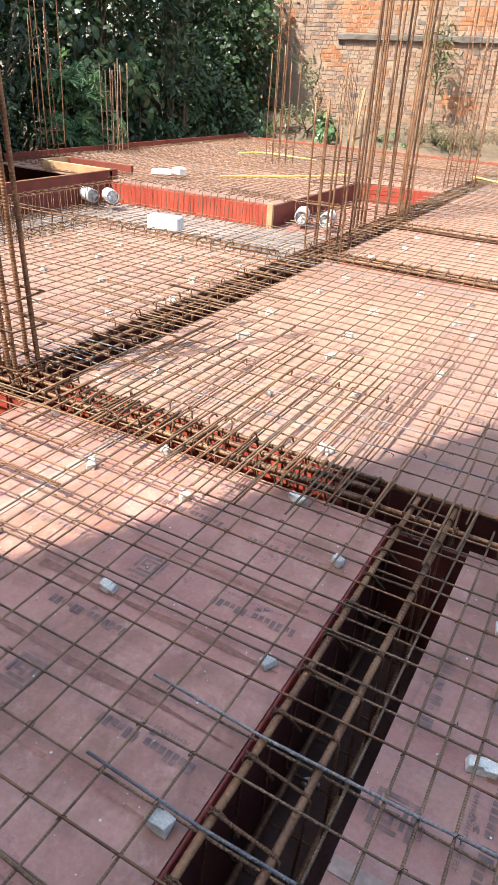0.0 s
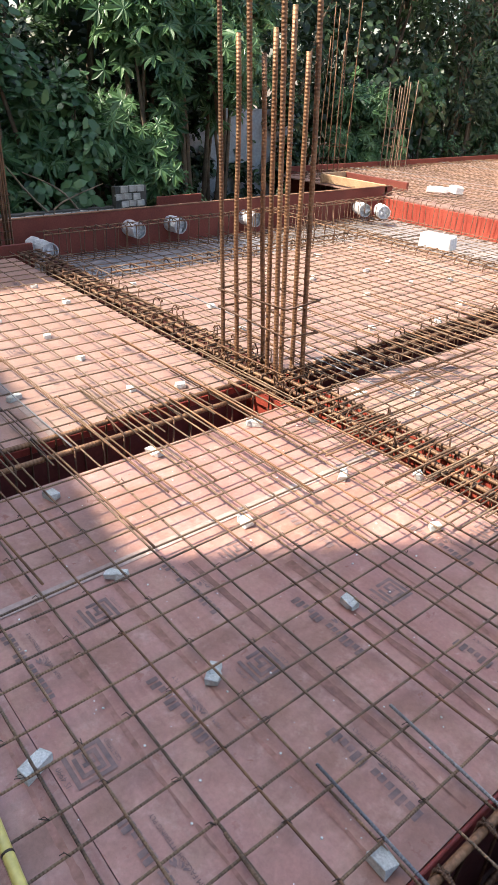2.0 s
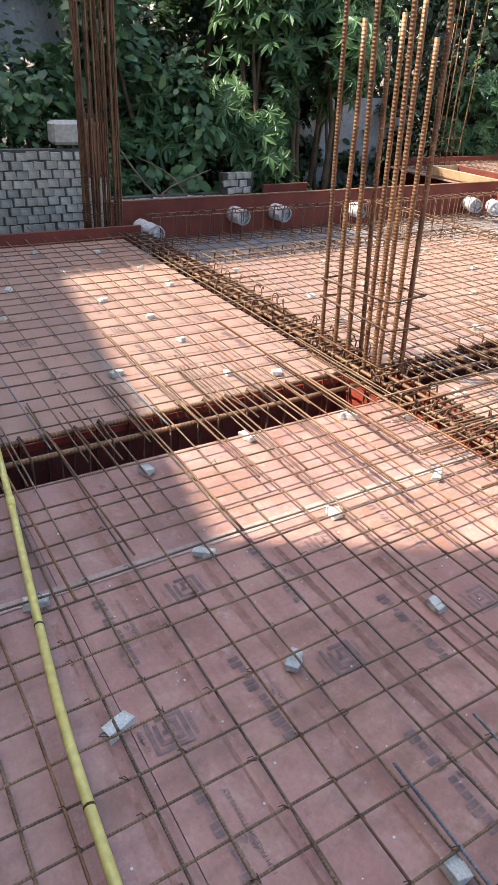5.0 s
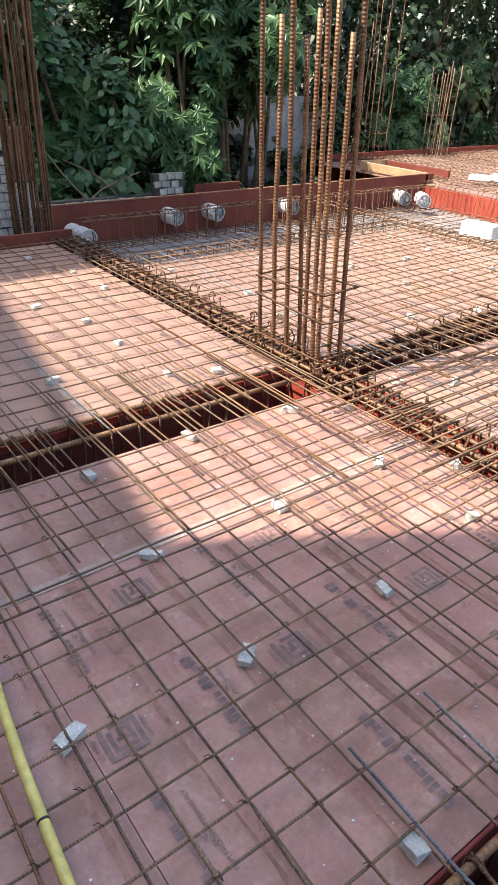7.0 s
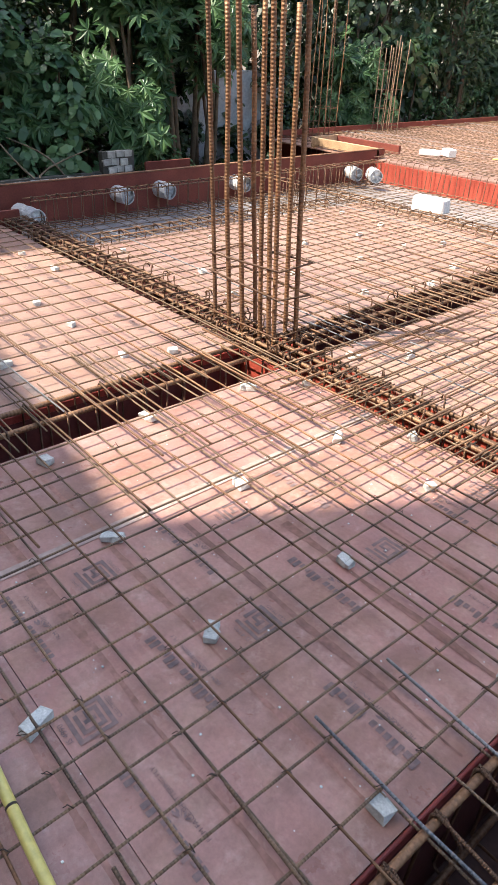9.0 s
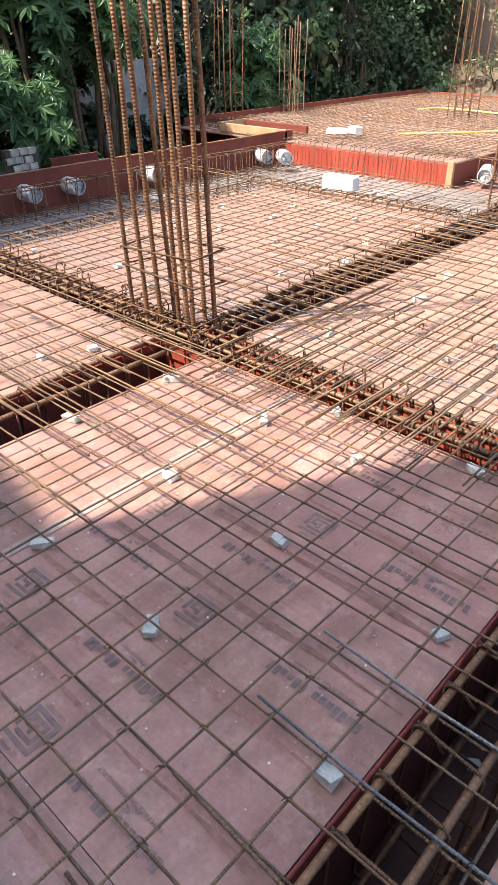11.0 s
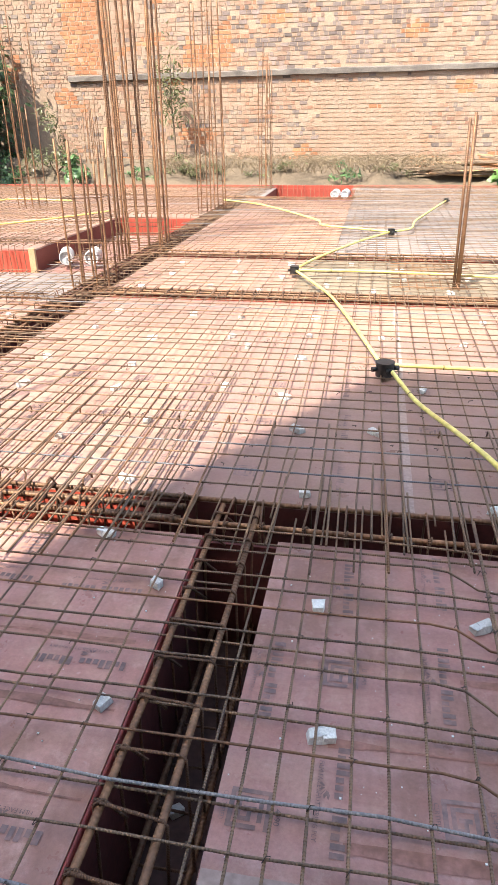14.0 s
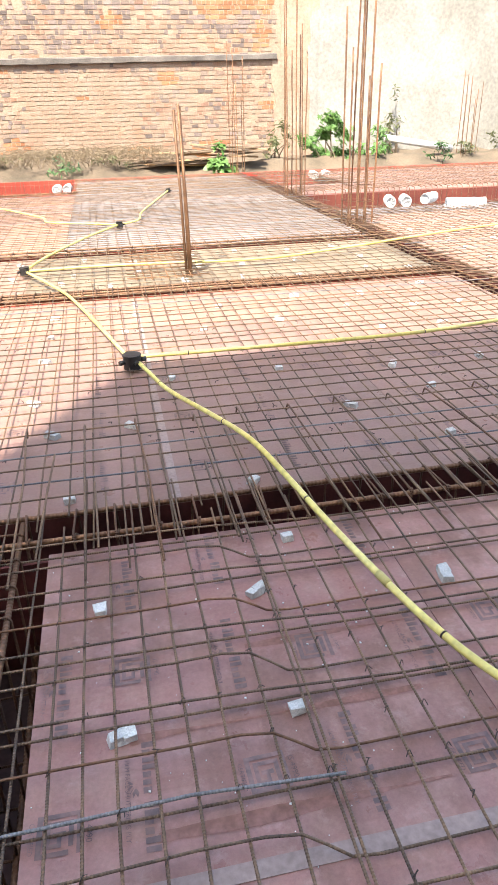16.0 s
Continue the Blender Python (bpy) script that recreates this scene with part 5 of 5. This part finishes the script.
def block_wall(x, y0, y1, z0, z1, name, label, bl=0.12, bh=0.088, depth=0.11):
    w = tagged(new(name, mesh_from(name, box(x - depth, x - 0.012, y0, y1, z0, z1 - 0.02), DARK_JOINT)), label, "wall", kind="structure")
    meshes = []
    for k in range(5):
        bm = box(0, 0.05, -bl / 2 + 0.005, bl / 2 - 0.005, -bh / 2 + 0.005, bh / 2 - 0.005, 0.006)
        for v in bm.verts:
            v.co += Vector((random.uniform(-1, 1), random.uniform(-1, 1), random.uniform(-1, 1))) * 0.004
        meshes.append(mesh_from("brick", bm, BLOCKWORK))
    j, z = 0, z0 + bh / 2
    while z < z1:
        y = y0 + bl / 2 + (bl / 2 if j % 2 else 0)
        while y < y1 - bl / 3:
            b = part("brick", random.choice(meshes), BLOCKWORK, w)
            b.location = (x - 0.05 + random.uniform(0, 0.012), y + random.uniform(-0.012, 0.012), z + random.uniform(-0.006, 0.006))
            b.rotation_euler = (random.gauss(0, 0.04), 0, random.gauss(0, 0.03))
            y += bl
        z += bh
        j += 1
    return w


block_wall(-7.6, -1.0, 2.42, -0.75, 0.52, "wall_block_high", "rough lime-washed brick wall beside the slab")
block_wall(-8.2, 2.6, 4.55, -0.75, -0.10, "wall_block_low", "low crumbling lime-washed brick wall")
block_wall(-8.15, 4.4, 4.85, -0.75, 0.14, "wall_block_pillar", "stub of a lime-washed brick pillar")
board(-8.0, -7.97, 4.9, 5.6, -0.3, 0.0, PLY_SIDE, "loose red ply offcut standing behind the edge board", "ply_offcut")
tagged(new("wall_brick_stub", mesh_from("wall_brick_stub", box(-7.75, -7.60, 2.43, 2.68, 0.22, 0.74, 0.02), BRICK_STUB)), "broken stub of raw orange brickwork", "wall", kind="structure")
tagged(new("wall_stub_foot", mesh_from("wall_stub_foot", box(-7.76, -7.64, 2.43, 2.66, -0.75, 0.215, 0.012), BLOCKWORK)), "lime-washed foot of the broken wall end", "wall", kind="structure")
tagged(new("wall_stub_block", mesh_from("wall_stub_block", box(-7.80, -7.62, 2.10, 2.42, 0.535, 0.76, 0.03), BLOCKWORK)), "grey block left on top of the brick wall", "wall", kind="structure")

# binding-wire knots at the near crossings
bm = bmesh.new()
for xs_, ys_ in ((near_xs, near_ys), (right_xs[:14], near_ys[3:])):
    for x in xs_:
        for y in ys_:
            if y < 0 or rnd.random() < 0.45:
                continue
            a = rnd.uniform(0, 6.28)
            l = rnd.uniform(0.006, 0.016)
            add_tube(bm, [(x - 0.008, y - 0.008, 0.046), (x, y, 0.0585), (x + 0.008, y + 0.008, 0.048), (x + math.cos(a) * l, y + math.sin(a) * l, 0.052 + rnd.uniform(-0.01, 0.006))], 0.0013, 4, cap=False)
for i in range(420):
    x, y = rnd.uniform(-2.3, 3.0), rnd.uniform(2.5, 7.4)
    a = rnd.uniform(0, 6.28)
    add_tube(bm, [(x - 0.006, y, 0.05), (x, y, 0.06), (x + math.cos(a) * 0.02, y + math.sin(a) * 0.02, 0.062)], 0.0022, 3, cap=False)
tagged(new("binding_wire", mesh_from("binding_wire", bm, WIRE)), "dark twisted binding wire at the bar crossings", "wire", kind="stuff")
# chips and dust crumbs on the near sheets
bm = bmesh.new()
for i in range(420):
    x, y = rnd.uniform(-2.3, 1.6), rnd.uniform(0.1, 2.1)
    if NX0 - 0.01 < x < NX1 + 0.01:
        continue
    s = rnd.choice((0.001, 0.0012, 0.0016, 0.0026))
    vs = add_box(bm, x - s, x + s, y - s, y + s, 0.0012, 0.0012 + s)
tagged(new("crumbs", mesh_from("crumbs", bm, BLOCK)), "small pale cement crumbs on the deck", "crumbs", kind="stuff")

# ---- far wall: cement ledge, plaster remnants, bricks ----
bm = bmesh.new()
n = 60
pts = []
for i in range(n + 1):
    x = -8.4 + 13.25 * i / n
    z = 2.40 + 0.10 * i / n
    pts.append([(x, WALL_Y - 0.09 + random.uniform(0, 0.012), z - 0.06 + random.uniform(-0.01, 0.01)), (x, WALL_Y - 0.10 + random.uniform(0, 0.02), z + 0.05 + random.uniform(-0.015, 0.015)), (x, WALL_Y + 0.05, z + 0.09), (x, WALL_Y + 0.05, z - 0.08)])
rings = [[bm.verts.new(p) for p in q] for q in pts]
for a, b in zip(rings, rings[1:]):
    for k in range(4):
        bm.faces.new((a[k], b[k], b[(k + 1) % 4], a[(k + 1) % 4]))
bm.faces.new(rings[0])
bm.faces.new(rings[-1][::-1])
bmesh.ops.recalc_face_normals(bm, faces=bm.faces)
tagged(new("trim_ledge", mesh_from("trim_ledge", bm, CEMENT)), "dark weathered cement ledge along the brick wall", "ledge", kind="structure")


def plaster_patch(cx, cz, w, h, seed, mat=PLASTER_PINK, proud=0.014, word="remnant of pink-brown plaster"):
    """A skin of plaster with a broken, ragged outline."""
    bm = bmesh.new()
    m = 150
    c = bm.verts.new((cx, WALL_Y - proud, cz))
    ring, back = [], []
    for k in range(m):
        a = k * 2 * math.pi / m
        u, v = math.cos(a), math.sin(a)
        q = max(abs(u), abs(v)) ** 0.75
        s = 0.95 / q + 0.30 * noise.noise(Vector((u * 1.6, v * 1.6, seed))) + 0.16 * noise.noise(Vector((u * 6, v * 6, seed + 9))) + 0.06 * noise.noise(Vector((u * 22, v * 22, seed)))
        x, z = cx + u * w * s, cz + v * h * s
        ring.append(bm.verts.new((x, WALL_Y - proud, z)))
        back.append(bm.verts.new((x, WALL_Y + 0.02, z)))
    for k in range(m):
        l = (k + 1) % m
        bm.faces.new((c, ring[k], ring[l]))
        bm.faces.new((ring[k], back[k], back[l], ring[l]))
    bmesh.ops.recalc_face_normals(bm, faces=bm.faces)
    return part("plaster_patch", bm, mat, wall_back, word)


plaster_patch(-9.6, 1.0, 0.8, 1.1, 1)
plaster_patch(5.35, 1.0, 0.62, 1.9, 3)
plaster_patch(5.45, 3.9, 0.55, 1.5, 4, PLASTER_PINK, 0.011)
plaster_patch(6.0, 2.0, 0.30, 1.6, 6, PLASTER_WHITE, 0.018, "ragged edge of the limewashed plaster")

BRICK_RAW = varied("raw_orange_brick", (0.34, 0.135, 0.06), (0.44, 0.215, 0.115), 2.0, 0.95, 0, 25, 0.5, 0.3, True)
bl, bh = 0.215, 0.102


def brick_verts(bm, x, z, w, h, proud):
    x0, x1, z0, z1 = x - w / 2, x + w / 2, z - h / 2, z + h / 2
    j = [random.uniform(-0.011, 0.011) for _ in range(8)]
    y = WALL_Y - proud
    fr = [bm.verts.new(p) for p in ((x0 + j[0], y, z0 + j[1]), (x1 + j[2], y, z0 + j[3]), (x1 + j[4], y, z1 + j[5]), (x0 + j[6], y, z1 + j[7]))]
    bk = [bm.verts.new((v.co.x, WALL_Y + 0.02, v.co.z)) for v in fr]
    bm.faces.new(fr)
    for k in range(4):
        bm.faces.new((fr[(k + 1) % 4], fr[k], bk[k], bk[(k + 1) % 4]))


rest, raw, sooty = bmesh.new(), bmesh.new(), bmesh.new()
z, row = -0.3, 0
singles = 0
while z < 5.6:
    x = -10.4 + (bl / 2 if row % 2 else 0)
    while x < 5.9:
        w = bl * (0.52 if random.random() < (0.8 if row % 2 else 0.35) else 1.0)
        cx = x + w / 2
        x += w
        is_raw = (-8.45 < cx < -7.25 and z > 2.55 + 0.3 * math.sin(cx * 5)) or noise.noise(Vector((cx * 0.75, 3.1, z * 1.5))) > 0.42 or (4.3 < cx < 4.85 and 2.65 < z < 3.9 and noise.noise(Vector((cx * 3, 1.0, z * 2))) > -0.1) or (-5.2 < cx < -3.9 and 2.6 < z < 3.5 + 0.4 * math.sin(cx * 3))
        smear = noise.noise(Vector((cx * 1.3, 7.7, z * 1.9)))
        if random.random() < (0.25 if smear > 0.22 and not is_raw else 0.02) or cx > 4.85 + 0.35 * noise.noise(Vector((1.0, 2.0, z * 2.2))):
            continue                                    # smeared over with mortar, or plastered
        proud = random.uniform(-0.002, 0.004) - (0.004 if is_raw else 0)
        if not is_raw and singles < 290 and -1.6 < cx < 1.2 and 0.45 < z < 4.4 and not 2.3 < z < 2.6:
            b1 = bmesh.new()
            brick_verts(b1, cx, z, w - 0.024, bh - 0.021, proud)
            part("brick", b1, BRICK, wall_back)
            singles += 1
        else:
            dark = random.random() < (0.42 if z > 2.9 + 0.5 * math.sin(cx * 0.9) and -4.0 < cx < 4.2 else 0.07)
            brick_verts(raw if is_raw else sooty if dark else rest, cx, z, w - 0.024, bh - 0.021, proud)
    z += bh
    row += 1
o = part("brickwork", rest, BRICK, wall_back)
tagged(o, "weathered old brick courses", kind="stuff")
o = part("sooty_brickwork", sooty, SOOT, wall_back)
tagged(o, "sooty grey bricks", kind="stuff")
o = part("raw_brickwork", raw, BRICK_RAW, wall_back)
tagged(o, "raw orange brick where the face has fallen away", kind="stuff")
